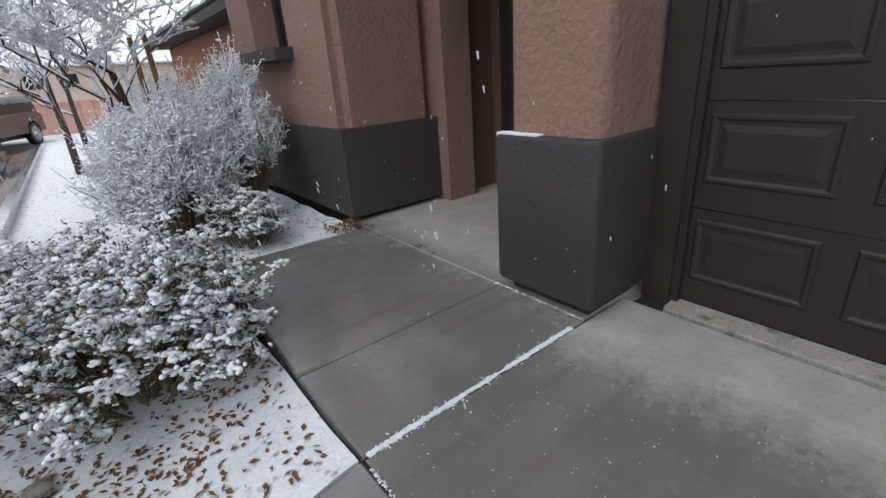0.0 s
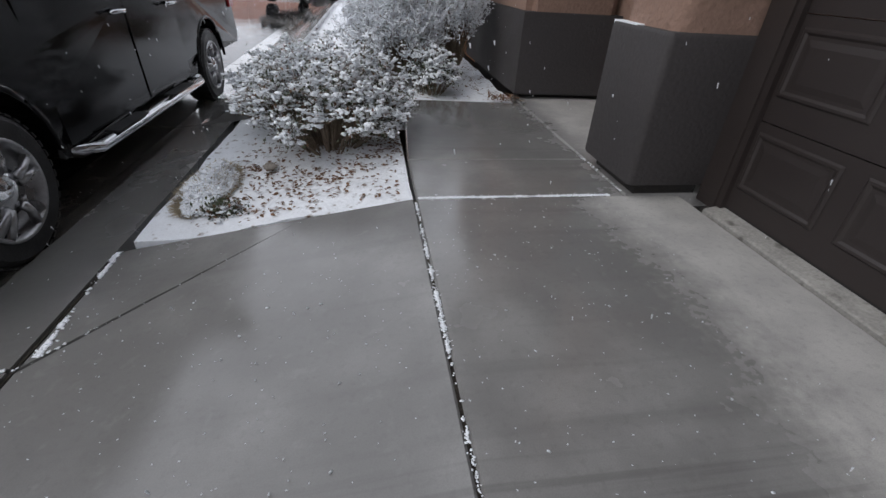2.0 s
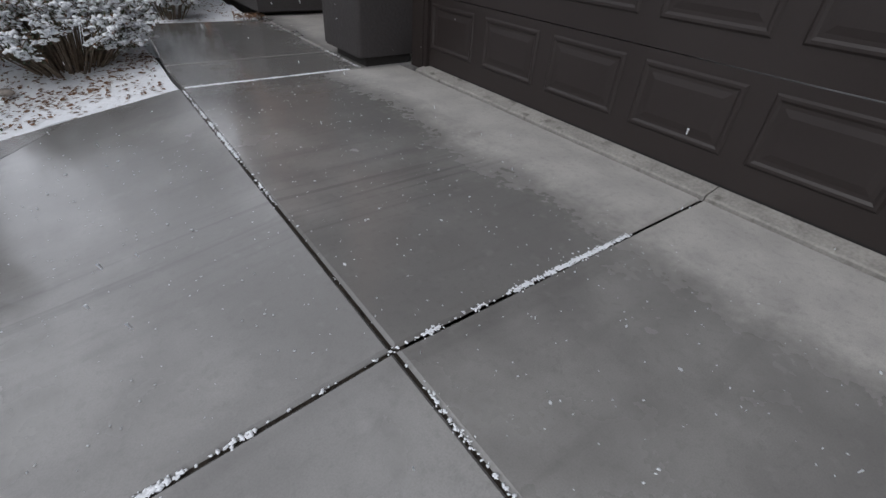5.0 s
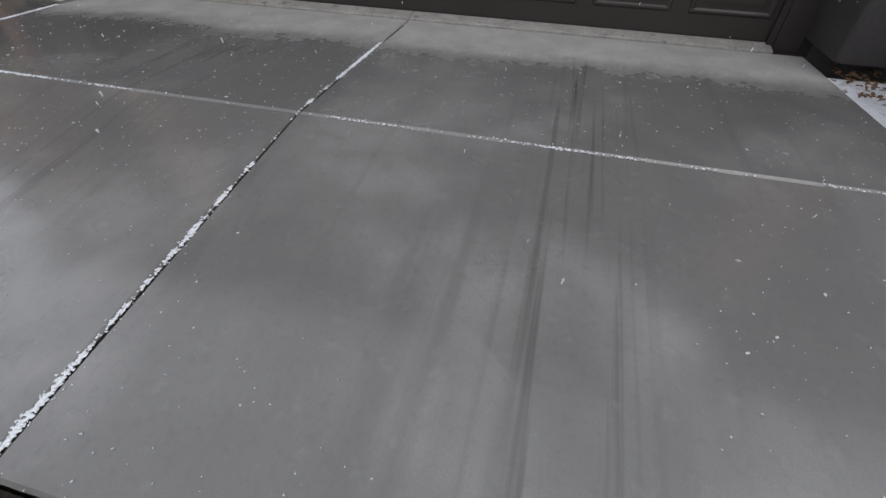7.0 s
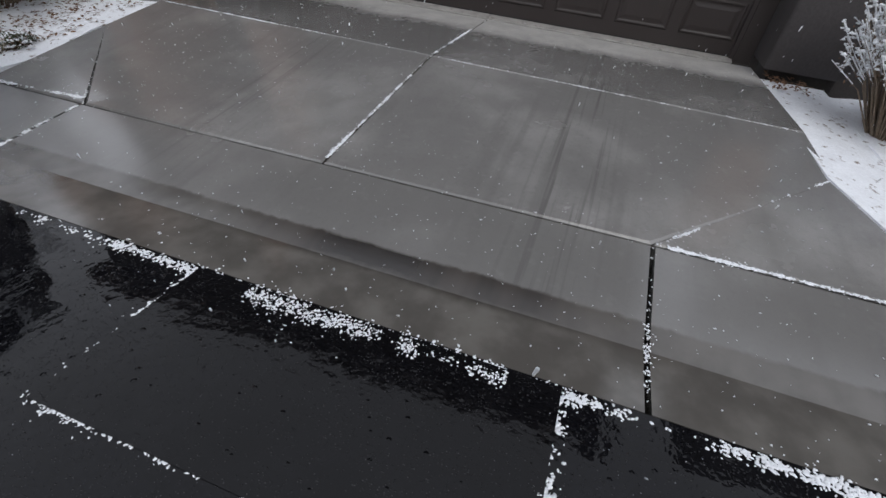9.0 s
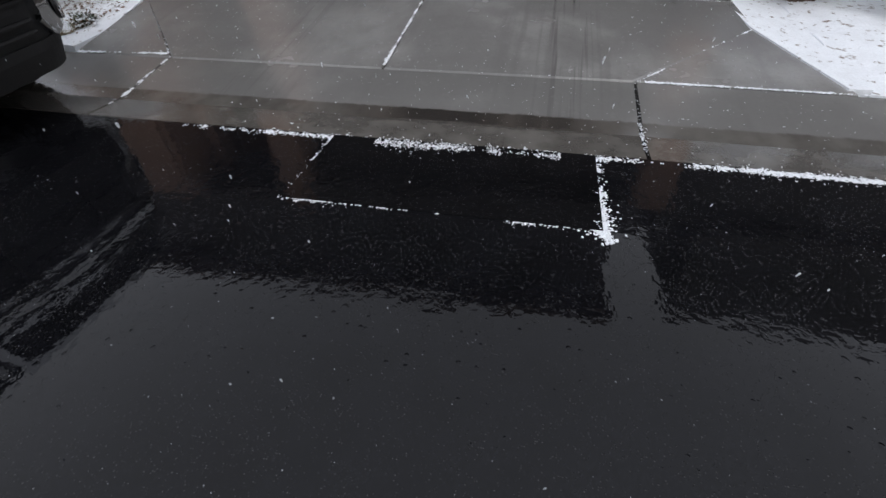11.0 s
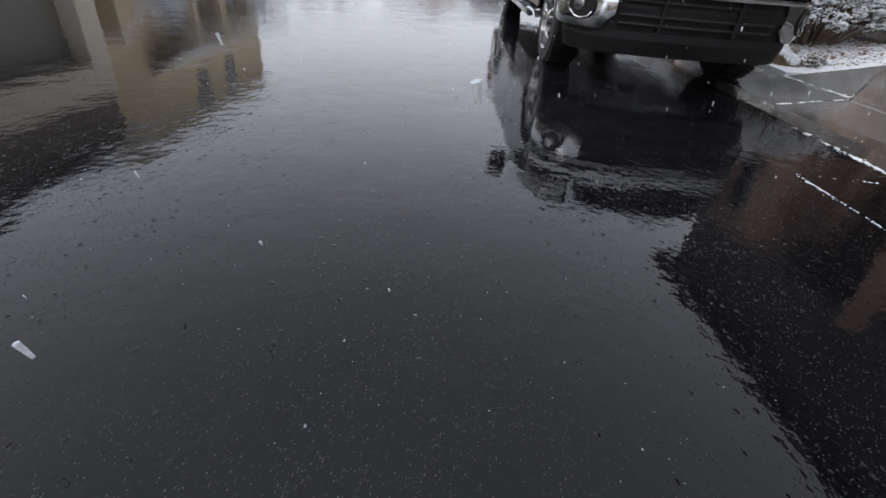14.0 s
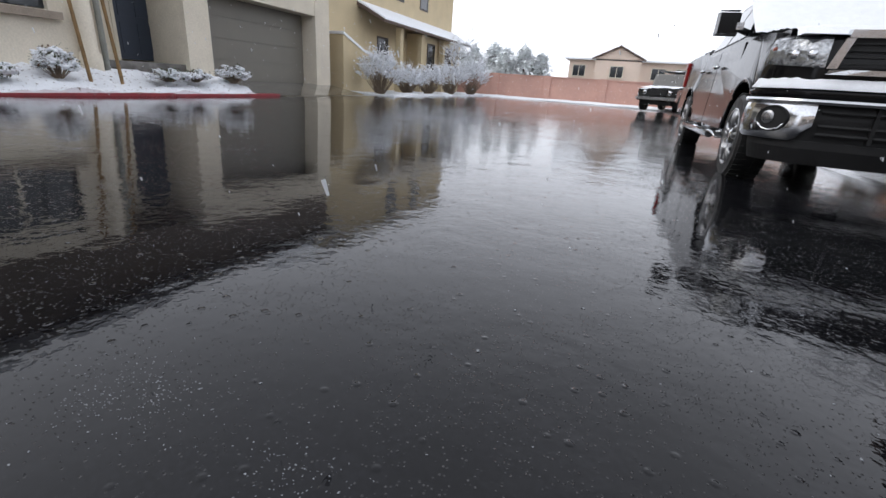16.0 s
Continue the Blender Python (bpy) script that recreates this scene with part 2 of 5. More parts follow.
M_DOOR = mat("brown_steel_door", (0.027, 0.0205, 0.019), 0.48, vary=0.12, scale=2.0, fine=140, bump=0.25, bump_scale=260, depth=0.001)
M_TRIM = mat("brown_painted_trim", (0.032, 0.025, 0.023), 0.5, vary=0.15, scale=4, fine=90, bump=0.3, bump_scale=120, depth=0.002)
# house stucco darkened evenly: the alcove's shade is put into the colour
M_ALCOVE = mat("shaded_entry_stucco", (0.17, 0.105, 0.08), 0.8, vary=0.15, scale=3, fine=60, bump=0.6, bump_scale=40, depth=0.006)
M_RUBBER = mat("black_rubber", (0.012, 0.012, 0.012), 0.55, vary=0.3, scale=12, bump=0.4, bump_scale=90)
M_PAINT = mat("black_car_paint", (0.004, 0.004, 0.0045), 0.12, vary=0.2, scale=2, bump=0, coat=0.0, spec=0.2, rough_vary=0.05)
M_GREYPAINT = mat("grey_green_car_paint", (0.022, 0.024, 0.024), 0.22, vary=0.2, scale=2, bump=0, coat=0.8, rough_vary=0.05)
M_CHROME = mat("chrome", (0.62, 0.63, 0.65), 0.13, metal=1.0, vary=0.12, scale=5, bump=0.05, rough_vary=0.06)
M_ALLOY = mat("brushed_alloy", (0.42, 0.42, 0.43), 0.32, metal=1.0, vary=0.2, scale=8, bump=0.1)
M_BLKPLASTIC = mat("black_plastic", (0.006, 0.006, 0.0065), 0.6, vary=0.3, bump=0.3, bump_scale=120)
M_GLASSDK = mat("tinted_glass", (0.012, 0.014, 0.016), 0.04, vary=0.1, bump=0, rough_vary=0.02, spec=0.7)
M_CREAM = mat("cream_stucco", (0.68, 0.62, 0.51), 0.85, vary=0.12, scale=1.5, fine=30, bump=0.6, bump_scale=25, depth=0.01)
M_YELLOW = mat("ochre_stucco", (0.57, 0.47, 0.30), 0.85, vary=0.12, scale=1.5, fine=30, bump=0.6, bump_scale=25, depth=0.01)
# next two base colours are lifted paler to stand in for snowfall haze
M_FARWALL = mat("haze_paled_terracotta", (0.55, 0.33, 0.27), 0.85, vary=0.16, scale=1.2, fine=14, bump=0.6, bump_scale=12, depth=0.01)
M_FARHOUSE = mat("haze_paled_tan_stucco", (0.74, 0.61, 0.51), 0.85, vary=0.12, scale=0.8, fine=12, bump=0.4, bump_scale=12)
M_GARAGE2 = mat("olive_grey_garage_door", (0.19, 0.178, 0.152), 0.6, vary=0.12, scale=2, bump=0.3, bump_scale=40)
M_NAVY = mat("navy_painted_door", (0.03, 0.042, 0.065), 0.45, vary=0.15, scale=4, bump=0.2)
M_WINDOW = mat("window_glass", (0.03, 0.035, 0.04), 0.05, vary=0.1, bump=0, rough_vary=0.02)
M_REDKERB = mat("red_kerb_paint", (0.30, 0.035, 0.045), 0.6, vary=0.3, scale=6, bump=0.4, stain=((0.25, 0.23, 0.21), 7.0, 0.63))
M_BARK = mat("dark_bark", (0.075, 0.055, 0.042), 0.9, vary=0.4, scale=14, fine=90, bump=0.9, bump_scale=60, depth=0.006)
M_STAKE = mat("weathered_wood", (0.24, 0.15, 0.065), 0.8, vary=0.35, scale=9, fine=80, bump=0.6, bump_scale=60)
M_FENCE = mat("rust_brown_wall", (0.28, 0.125, 0.06), 0.85, vary=0.2, scale=3, fine=40, bump=0.5, bump_scale=30)
M_LEAF = mat("dark_evergreen_leaf", (0.055, 0.068, 0.03), 0.55, vary=0.5, scale=25, fine=120, bump=0.2, per_object=0.2)
M_DRYLEAF = mat("dead_brown_leaf", (0.16, 0.085, 0.045), 0.75, vary=0.55, scale=40, fine=150, bump=0.3)
M_TWIG = mat("grey_brown_twig", (0.19, 0.145, 0.105), 0.85, vary=0.4, scale=20, bump=0.5)
M_STRAW = mat("straw_grass", (0.42, 0.35, 0.24), 0.8, vary=0.3, scale=30, bump=0.3)
M_ROCK = mat("grey_rock", (0.27, 0.24, 0.21), 0.85, vary=0.35, scale=7, bump=0.9, bump_scale=30, depth=0.01)
M_TILE = mat("clay_roof_tile", (0.12, 0.085, 0.07), 0.85, vary=0.3, scale=6, bump=0.5)


# ---- mesh helpers ----
def part(name, bm, material, parent=None, label="", bevel=0.0, smooth=False):
    me = bpy.data.meshes.new(name)
    if bevel:
        bmesh.ops.bevel(bm, geom=[e for e in bm.edges if len(e.link_faces) == 2 and e.calc_face_angle(0) > 0.5], offset=bevel,
                        segments=2, affect="EDGES", clamp_overlap=True)
    bmesh.ops.recalc_face_normals(bm, faces=bm.faces)
    bm.to_mesh(me)
    bm.free()
    if smooth:
        me.polygons.foreach_set("use_smooth", [True] * len(me.polygons))
    me.materials.append(material)
    ob = new(name, me)
    if parent:
        ob.parent = parent
    if label:
        tagged(ob, label)
    return ob


def parts(name, spans, material, parent, label="", bevel=0.0):
    """One block a span, each a part of its own."""
    return [part(name, boxed(q), material, parent, label, bevel) for q in spans]


def raw(name, verts, faces, material, parent=None, smooth=False):
    me = bpy.data.meshes.new(name)
    me.from_pydata(verts, [], faces)
    if smooth:
        me.polygons.foreach_set("use_smooth", [True] * len(me.polygons))
    me.materials.append(material)
    ob = new(name, me)
    if parent:
        ob.parent = parent
    return ob


def thing(name, label, category, at=None, group="", kind=""):
    ob = tagged(new(name), label, category, group, kind)
    if at is not None:
        ob.matrix_basis = at
    return ob


def box(bm, x0, x1, y0, y1, z0, z1):
    v = [bm.verts.new(p) for p in ((x0, y0, z0), (x1, y0, z0), (x1, y1, z0), (x0, y1, z0), (x0, y0, z1), (x1, y0, z1), (x1, y1, z1), (x0, y1, z1))]
    for f in ((3, 2, 1, 0), (4, 5, 6, 7), (0, 1, 5, 4), (1, 2, 6, 5), (2, 3, 7, 6), (3, 0, 4, 7)):
        bm.faces.new([v[i] for i in f])
    return v


def boxed(*spans):
    bm = bmesh.new()
    for s in spans:
        box(bm, *s)
    return bm


def prism(bm, pts, axis, a, b):
    """pts: a polygon in the two other axes, in the order x, y, z; extruded from a to b along axis."""
    def at(p, h):
        q = list(p)
        q.insert("xyz".index(axis), h)
        return bm.verts.new(q)
    lo, hi = [at(p, a) for p in pts], [at(p, b) for p in pts]
    bm.faces.new(lo[::-1])
    bm.faces.new(hi)
    for i in range(len(pts)):
        j = (i + 1) % len(pts)
        bm.faces.new((lo[i], lo[j], hi[j], hi[i]))
    return lo, hi


def tube(bm, pts, radii, n=6, cap=True):
    """A tapered tube through pts."""
    rings = []
    for i, p in enumerate(pts):
        p = Vector(p)
        d = Vector(pts[min(i + 1, len(pts) - 1)]) - Vector(pts[max(i - 1, 0)])
        d = d.normalized() if d.length > 1e-6 else Vector((0, 0, 1))
        u = d.orthogonal().normalized()
        w = d.cross(u)
        rings.append([bm.verts.new(p + radii[i] * (math.cos(6.2832 * k / n) * u + math.sin(6.2832 * k / n) * w)) for k in range(n)])
    for a, b in zip(rings, rings[1:]):
        for k in range(n):
            bm.faces.new((a[k], a[(k + 1) % n], b[(k + 1) % n], b[k]))
    if cap:
        bm.faces.new(rings[0][::-1])
        bm.faces.new(rings[-1])


ICO = None


def unit_ico():
    global ICO
    if ICO is None:
        b = bmesh.new()
        bmesh.ops.create_icosphere(b, subdivisions=1, radius=1)
        b.verts.index_update()
        ICO = ([v.co.copy() for v in b.verts], [[v.index for v in f.verts] for f in b.faces])
        b.free()
    return ICO


class Cloud:
    """Many small pieces gathered into one mesh."""
    def __init__(self):
        self.v, self.f = [], []

    def blob(self, p, rx, ry, rz, rng, rough=0.25):
        vs, fs = unit_ico()
        o = len(self.v)
        c, s = math.cos(a := rng.random() * 6.28), math.sin(a)
        for q in vs:
            k = 1 + rng.uniform(-rough, rough)
            x, y = q.x * rx * k, q.y * ry * k
            self.v.append((p[0] + c * x - s * y, p[1] + s * x + c * y, p[2] + q.z * rz * k))
        self.f += [[o + i for i in f] for f in fs]

    def leaf(self, p, d, up, length, width):
        """A folded leaf of four triangles from p along d."""
        o = len(self.v)
        side = d.cross(up)
        side = side.normalized() if side.length > 1e-5 else Vector((1, 0, 0))
        mid = p + d * (0.5 * length)
        nrm = side.cross(d).normalized()
        self.v += [tuple(p), tuple(mid + side * width * 0.5 + nrm * width * 0.15), tuple(p + d * length), tuple(mid - side * width * 0.5 + nrm * width * 0.15), tuple(mid)]
        self.f += [[o, o + 1, o + 4], [o + 1, o + 2, o + 4], [o + 2, o + 3, o + 4], [o + 3, o, o + 4]]

    def stick(self, a, b, r0, r1, n=4):
        a, b = Vector(a), Vector(b)
        d = (b - a)
        if d.length < 1e-5:
            return
        d.normalize()
        u = d.orthogonal().normalized()
        w = d.cross(u)
        o = len(self.v)
        for p, r in ((a, r0), (b, r1)):
            for k in range(n):
                self.v.append(tuple(p + r * (math.cos(6.2832 * k / n) * u + math.sin(6.2832 * k / n) * w)))
        for k in range(n):
            self.f.append([o + k, o + (k + 1) % n, o + n + (k + 1) % n, o + n + k])

    def build(self, name, material, parent=None, smooth=True):
        return raw(name, self.v, self.f, material, parent, smooth)


# ---- levels of the ground ----
def lean(y):
    return 3.5 * math.tanh(y / 3.5)


KNOTS = ((1.9, 0.0, 0.0), (0.0, 0.0, 0.0), (-1.6, -0.20, 0.031), (-2.2, -0.285, 0.031), (-2.49, -0.268, 0.031), (-3.16, -0.245, 0.031),
         (-5.5, -0.21, 0.031), (-13.5, -0.215, 0.02), (-40.0, -0.215, 0.02))


def gz(x, y):
    """The height of the paving."""
    if x >= KNOTS[0][0]:
        return 0.0
    for (xa, za, sa), (xb, zb, sb) in zip(KNOTS, KNOTS[1:]):
        if x >= xb:
            f = (xa - x) / (xa - xb)
            return za + f * (zb - za) - (sa + f * (sb - sa)) * lean(y)
    return -0.3


def slab_mesh(pts, gap=0.006, thick=0.09, ease=0.01):
    """A cast slab over a plan polygon, with eased edges; its top follows the ground."""
    c = Vector((sum(p[0] for p in pts) / len(pts), sum(p[1] for p in pts) / len(pts)))
    bm = bmesh.new()

    def ring(inset, dz):
        r = []
        for p in pts:
            q = Vector(p)
            d = (c - q)
            k = Vector((math.copysign(min(inset, abs(d.x)), d.x) if abs(d.x) > 0.05 else 0, math.copysign(min(inset, abs(d.y)), d.y) if abs(d.y) > 0.05 else 0))
            r.append(bm.verts.new((q.x + k.x, q.y + k.y, gz(q.x, q.y) + dz)))
        return r
    rings = [ring(gap, -thick), ring(gap, -ease), ring(gap + ease, 0.0)]
    for a, b in zip(rings, rings[1:]):
        for i in range(len(pts)):
            j = (i + 1) % len(pts)
            bm.faces.new((a[i], a[j], b[j], b[i]))
    bm.faces.new(rings[0][::-1])
    bm.faces.new(rings[-1])
    bmesh.ops.triangulate(bm, faces=bm.faces)
    return bm


# ---- ground ----
raw("ground", [(-400, -400, -0.62), (400, -400, -0.62), (400, 400, -0.62), (-400, 400, -0.62)], [[0, 1, 2, 3]], M_SOIL)
tagged(bpy.data.objects["ground"], "dark wet soil under the snow and paving", "ground", kind="structure")


def sheet(name, xs, ys, zf, material, thick=0.3):
    """A heightfield sheet with skirts."""
    v = [(x, y, zf(x, y)) for y in ys for x in xs]
    w, h = len(xs), len(ys)
    f = [[j * w + i, j * w + i + 1, (j + 1) * w + i + 1, (j + 1) * w + i] for j in range(h - 1) for i in range(w - 1)]
    rim = [i for i in range(w)] + [j * w + w - 1 for j in range(1, h)] + [(h - 1) * w + i for i in range(w - 2, -1, -1)] + [j * w for j in range(h - 2, 0, -1)]
    o = len(v)
    v += [(v[i][0], v[i][1], v[i][2] - thick) for i in rim]
    n = len(rim)
    v += [v[i] for i in rim]
    top = len(f)
    f += [[o + n + (k + 1) % n, o + n + k, o + k, o + (k + 1) % n] for k in range(n)]
    ob = raw(name, v, f, material, None, True)
    for p in ob.data.polygons[top:]:
        p.use_smooth = False
    return ob


def span(a, b, step):
    n = max(1, round(abs(b - a) / step))
    return [a + (b - a) * i / n for i in range(n + 1)]


road = sheet("road", span(-13.5, -5.5, 1.6) + span(-5.5, -3.16, 0.8)[1:] + [-2.49], span(-40, -4, 4) + span(-4, 4, 0.5)[1:] + span(4, 26, 2)[1:], gz, M_ASPH)
tagged(road, "wet black asphalt street with mirror-like puddles", "road", kind="structure")

# ---- driveway and walk ----
driveway = thing("driveway", "wet grey concrete driveway cast in slabs with open joints", "driveway", kind="structure")
for pts in (((0, 0), (1.664, 0), (1.664, 2.66), (0, 2.66)), ((0, -2.68), (1.664, -2.62), (1.664, 0), (0, 0)),
            ((-1.6, 0), (0, 0), (0, 2.66), (-0.6, 2.65), (-1.6, 1.74)), ((-1.6, 1.74), (-0.6, 2.65), (-1.6, 2.63)),
            ((-1.6, -1.735), (-0.6, -2.71), (0, -2.68), (0, 0), (-1.6, 0)), ((-1.6, -3.05), (-0.6, -2.71), (-1.6, -1.735))):
    part("slab", slab_mesh(pts), M_CONC, driveway)
M_JOINT = mat("joint_dirt", (0.052, 0.042, 0.033), 0.9, vary=0.6, scale=30, fine=160, bump=0.8, bump_scale=140, depth=0.004)
for x0, x1, y0, y1 in ((-0.016, 0.016, -2.66, 2.66), (-1.59, 1.66, -0.016, 0.016), (-1.617, -1.603, -3.0, 2.6)):
    bm = bmesh.new()
    long_x = x1 - x0 > y1 - y0
    rows = [[bm.verts.new((x, y, gz(x, y) - 0.011)) for x, y in (((q, y0), (q, y1)) if long_x else ((x0, q), (x1, q)))] for q in (span(x0, x1, 0.2) if long_x else span(y0, y1, 0.2))]
    for p, q in zip(rows, rows[1:]):
        bm.faces.new((p[0], p[1], q[1], q[0]))
    bmesh.ops.solidify(bm, geom=list(bm.faces), thickness=0.02)
    part("joint_filler", bm, M_JOINT, driveway, "dark brown dirt in the joint")
walkway = thing("walkway", "wet grey concrete front walk in slabs", "walkway", kind="structure")
for pts in (((0, 2.66), (1.3, 2.66), (1.3, 3.275), (0, 3.275)), ((0.0, 3.275), (1.3, 3.275), (1.3, 4.9), (0.1, 4.98)),
            ((1.3, 2.66), (3.3, 2.66), (3.3, 5.3), (1.3, 5.3))):
    part("slab", slab_mesh(pts), M_WALK, walkway)
bm = bmesh.new()
prism(bm, [(1.682, -0.06), (1.80, -0.06), (1.80, 0.03), (1.70, 0.012), (1.688, 0.009), (1.682, 0.002)], "y", 0.003, 2.44)
M_SILL = mat("dry_concrete", (0.30, 0.288, 0.268), 0.85, vary=0.28, scale=9, fine=70, bump=0.6, bump_scale=70, stain=((0.13, 0.122, 0.11), 12.0, 0.6))
door_sill = thing("door_sill", "pale dry raised concrete sill under the garage door", "sill", kind="structure")
part("sill_half", bm, M_SILL, door_sill)
bm = bmesh.new()
prism(bm, [(1.682, -0.06), (1.80, -0.06), (1.80, 0.03), (1.70, 0.012), (1.688, 0.009), (1.682, 0.002)], "y", -2.44, -0.003)
part("sill_half", bm, M_SILL, door_sill)
gutter = thing("gutter_pan", "stained concrete gutter apron between driveway and street", "gutter", kind="structure")
for a, b in ((-16, -12), (-12, -8.5), (-8.5, -5.2), (-5.2, -1.735), (-1.735, 1.744), (1.744, 5.2), (5.2, 8.7), (8.7, 12.2), (12.2, 16), (16, 22)):
    bm = bmesh.new()
    prof = [(-1.619, 0), (-1.9, 0), (-2.2, 0), (-2.486, 0)]
    if b < -3 or a > 3:
        prof = [(-1.45, 0.13), (-1.62, 0.125), (-1.78, 0.04), (-1.95, 0.0), (-2.2, 0), (-2.486, 0)]
    rows = [[bm.verts.new((x, y, gz(x, y) + dz)) for x, dz in prof] for y in (a + 0.011, (a + b) / 2, b - 0.011)]
    for r, q in zip(rows, rows[1:]):
        for i in range(len(r) - 1):
            bm.faces.new((r[i], r[i + 1], q[i + 1], q[i]))
    ext = bmesh.ops.extrude_face_region(bm, geom=list(bm.faces))
    bmesh.ops.translate(bm, vec=(0, 0, -0.14), verts=[g for g in ext["geom"] if isinstance(g, bmesh.types.BMVert)])
    part("slab", bm, M_PAN, gutter)


# planted beds under snow
def bed_height(x, y):
    f = max(0.0, min(1.0, (x + 1.5) / 1.5))
    return -0.19 - 0.031 * lean(y) + f * (0.17 + 0.031 * lean(y)) + 0.03 * noise.noise((x * 2.2, y * 2.2, 0)) + 0.012 * noise.noise((x * 9, y * 9, 3))


def bed_left(x, y):
    e = min(1.0, max(0.0, (y - 2.66) / 0.1))
    return min(bed_height(x, y), gz(x, y) + 0.02 + 0.05 * e) if y < 2.9 else bed_height(x, y)


snow_bed = sheet("snowy_bed", span(-1.55, -0.01, 0.09), span(2.675, 24, 0.11), bed_left, M_SNOWBED)
tagged(snow_bed, "planted bed under thin trodden snow with dead leaves", "flower bed", kind="structure")
bed_r = sheet("snowy_bed", span(-1.55, 1.3, 0.1), span(-16, -3.12, 0.12), lambda x, y: bed_height(x, y) - (0.02 if y > -3.3 else 0), M_SNOWBED)
tagged(bed_r, "snow-covered bed beside the driveway", "flower bed", kind="structure")
wedge = bmesh.new()
prism(wedge, [(-1.55, -3.13), (1.3, -3.13), (1.3, -2.60), (0.0, -2.62), (-0.6, -2.66), (-1.55, -3.0)], "z", -0.3, -0.012)
for v in wedge.verts:
    if v.co.z > -0.1:
        v.co.z = min(-0.006, gz(v.co.x, v.co.y) + 0.012)
tagged(part("snow_strip", wedge, M_SNOWBED), "strip of snow along the driveway edge", "snow", kind="structure")
bed_h = sheet("snowy_bed", span(-0.008, 1.26, 0.1), span(5.0, 24, 0.12), lambda x, y: bed_height(x, y), M_SNOWBED)
tagged(bed_h, "snowy planting strip along the house wall", "flower bed", kind="structure")

# ---- the house ----
house = thing("house", "two-storey stucco house with dark plinths and attached garage", "house")
part("foundation", boxed((1.36, 1.78, 2.68, 3.2, -0.2, 0.12)), M_RECESS, house)
part("foundation", boxed((1.40, 2.4, 5.2, 7.6, -0.2, 0.12)), M_RECESS, house)
def round_post(x0, x1, y0, y1, z0, z1, r, lip=0.0):
    """A block with rounded upright corners and a slightly eased top."""
    bm = bmesh.new()
    ring = [(cx + r * math.cos(a), cy + r * math.sin(a)) for cx, cy, a0 in ((x1 - r, y1 - r, 0), (x0 + r, y1 - r, 90), (x0 + r, y0 + r, 180), (x1 - r, y0 + r, 270)) for a in [math.radians(a0 + 15 * k) for k in range(7)]]
    mx, my = (x0 + x1) / 2, (y0 + y1) / 2
    rows = [[bm.verts.new((mx + (x - mx) * k, my + (y - my) * k, z)) for x, y in ring] for k, z in ((1 - lip, z0), (1, z0 + 0.02), (1, z1 - 0.025), (1 - 0.4 * lip, z1 - 0.008), (1 - lip, z1))]
    for p, q in zip(rows, rows[1:]):
        for k in range(len(ring)):
            j = (k + 1) % len(ring)
            bm.faces.new((p[k], p[j], q[j], q[k]))
    bm.faces.new(rows[0][::-1])
    bm.faces.new(rows[-1])
    return bm


part("plinth", round_post(1.258, 1.86, 2.6, 3.24, 0.085, 0.915, 0.035, 0.03), M_STUCCO_DK, house, "dark grey stucco plinth of the garage column", smooth=True).modifiers.new("split", "EDGE_SPLIT").split_angle = radians(40)
part("plinth", boxed((1.285, 2.32, 5.08, 7.75, 0.05, 0.828)), M_STUCCO_DK, house, "dark grey stucco plinth", bevel=0.015)
part("column", round_post(1.31, 1.86, 2.635, 3.19, 0.9, 2.9, 0.085), M_STUCCO, house, "rough pink-brown stucco column", smooth=True).modifiers.new("split", "EDGE_SPLIT").split_angle = radians(40)
bm = boxed((1.335, 2.30, 5.13, 6.02, 0.8, 2.93))
bmesh.ops.bevel(bm, geom=[e for e in bm.edges if all(v.co.y < 5.2 for v in e.verts) and abs(e.verts[0].co.z - e.verts[1].co.z) > 1], offset=0.09, segments=5, affect="EDGES")
part("wall", bm, M_STUCCO, house, "smooth pink-brown stucco wall")
part("wall", boxed((1.335, 2.30, 6.02, 6.95, 0.8, 1.5)), M_STUCCO, house)
part("wall", boxed((1.335, 2.30, 6.02, 6.95, 2.7, 2.93)), M_STUCCO, house)
part("wall", boxed((1.335, 2.30, 6.95, 7.7, 0.8, 2.93)), M_STUCCO, house)
part("pilaster", boxed((2.325, 2.66, 4.95, 5.3, 0.0, 2.9)), M_STUCCO, house, bevel=0.05)
part("foundation", boxed((1.36, 1.78, -3.2, -2.68, -0.2, 0.12)), M_RECESS, house)
part("plinth", round_post(1.258, 1.86, -3.24, -2.6, 0.085, 0.915, 0.035, 0.03), M_STUCCO_DK, house, "dark grey stucco plinth of the garage column", smooth=True).modifiers.new("split", "EDGE_SPLIT").split_angle = radians(40)
part("column", round_post(1.315, 1.86, -3.18, -2.665, 0.9, 2.9, 0.085), M_STUCCO, house, "rough pink-brown stucco column", smooth=True).modifiers.new("split", "EDGE_SPLIT").split_angle = radians(40)
part("garage_wall", boxed((1.315, 2.2, -3.18, 3.18, 2.4, 2.93)), M_STUCCO_DK, house, bevel=0.02)
part("upper_storey", boxed((1.6, 8.0, -2.45, 7.7, 2.93, 5.0)), M_STUCCO_DK, house, "dark grey upper storey")
parts("alcove_wall", [(3.10, 3.27, 3.1, 5.3, 0.0, 2.93), (1.85, 3.10, 3.1, 3.24, 0.0, 2.93), (2.6, 3.1, 5.1, 5.3, 0.0, 2.93)], M_ALCOVE, house, "stucco entry wall with the alcove's shade in its colour")
part("upper_storey", boxed((1.6, 8.0, -9.0, -3.85, 2.93, 5.1)), M_STUCCO_DK, house, "dark grey upper storey")
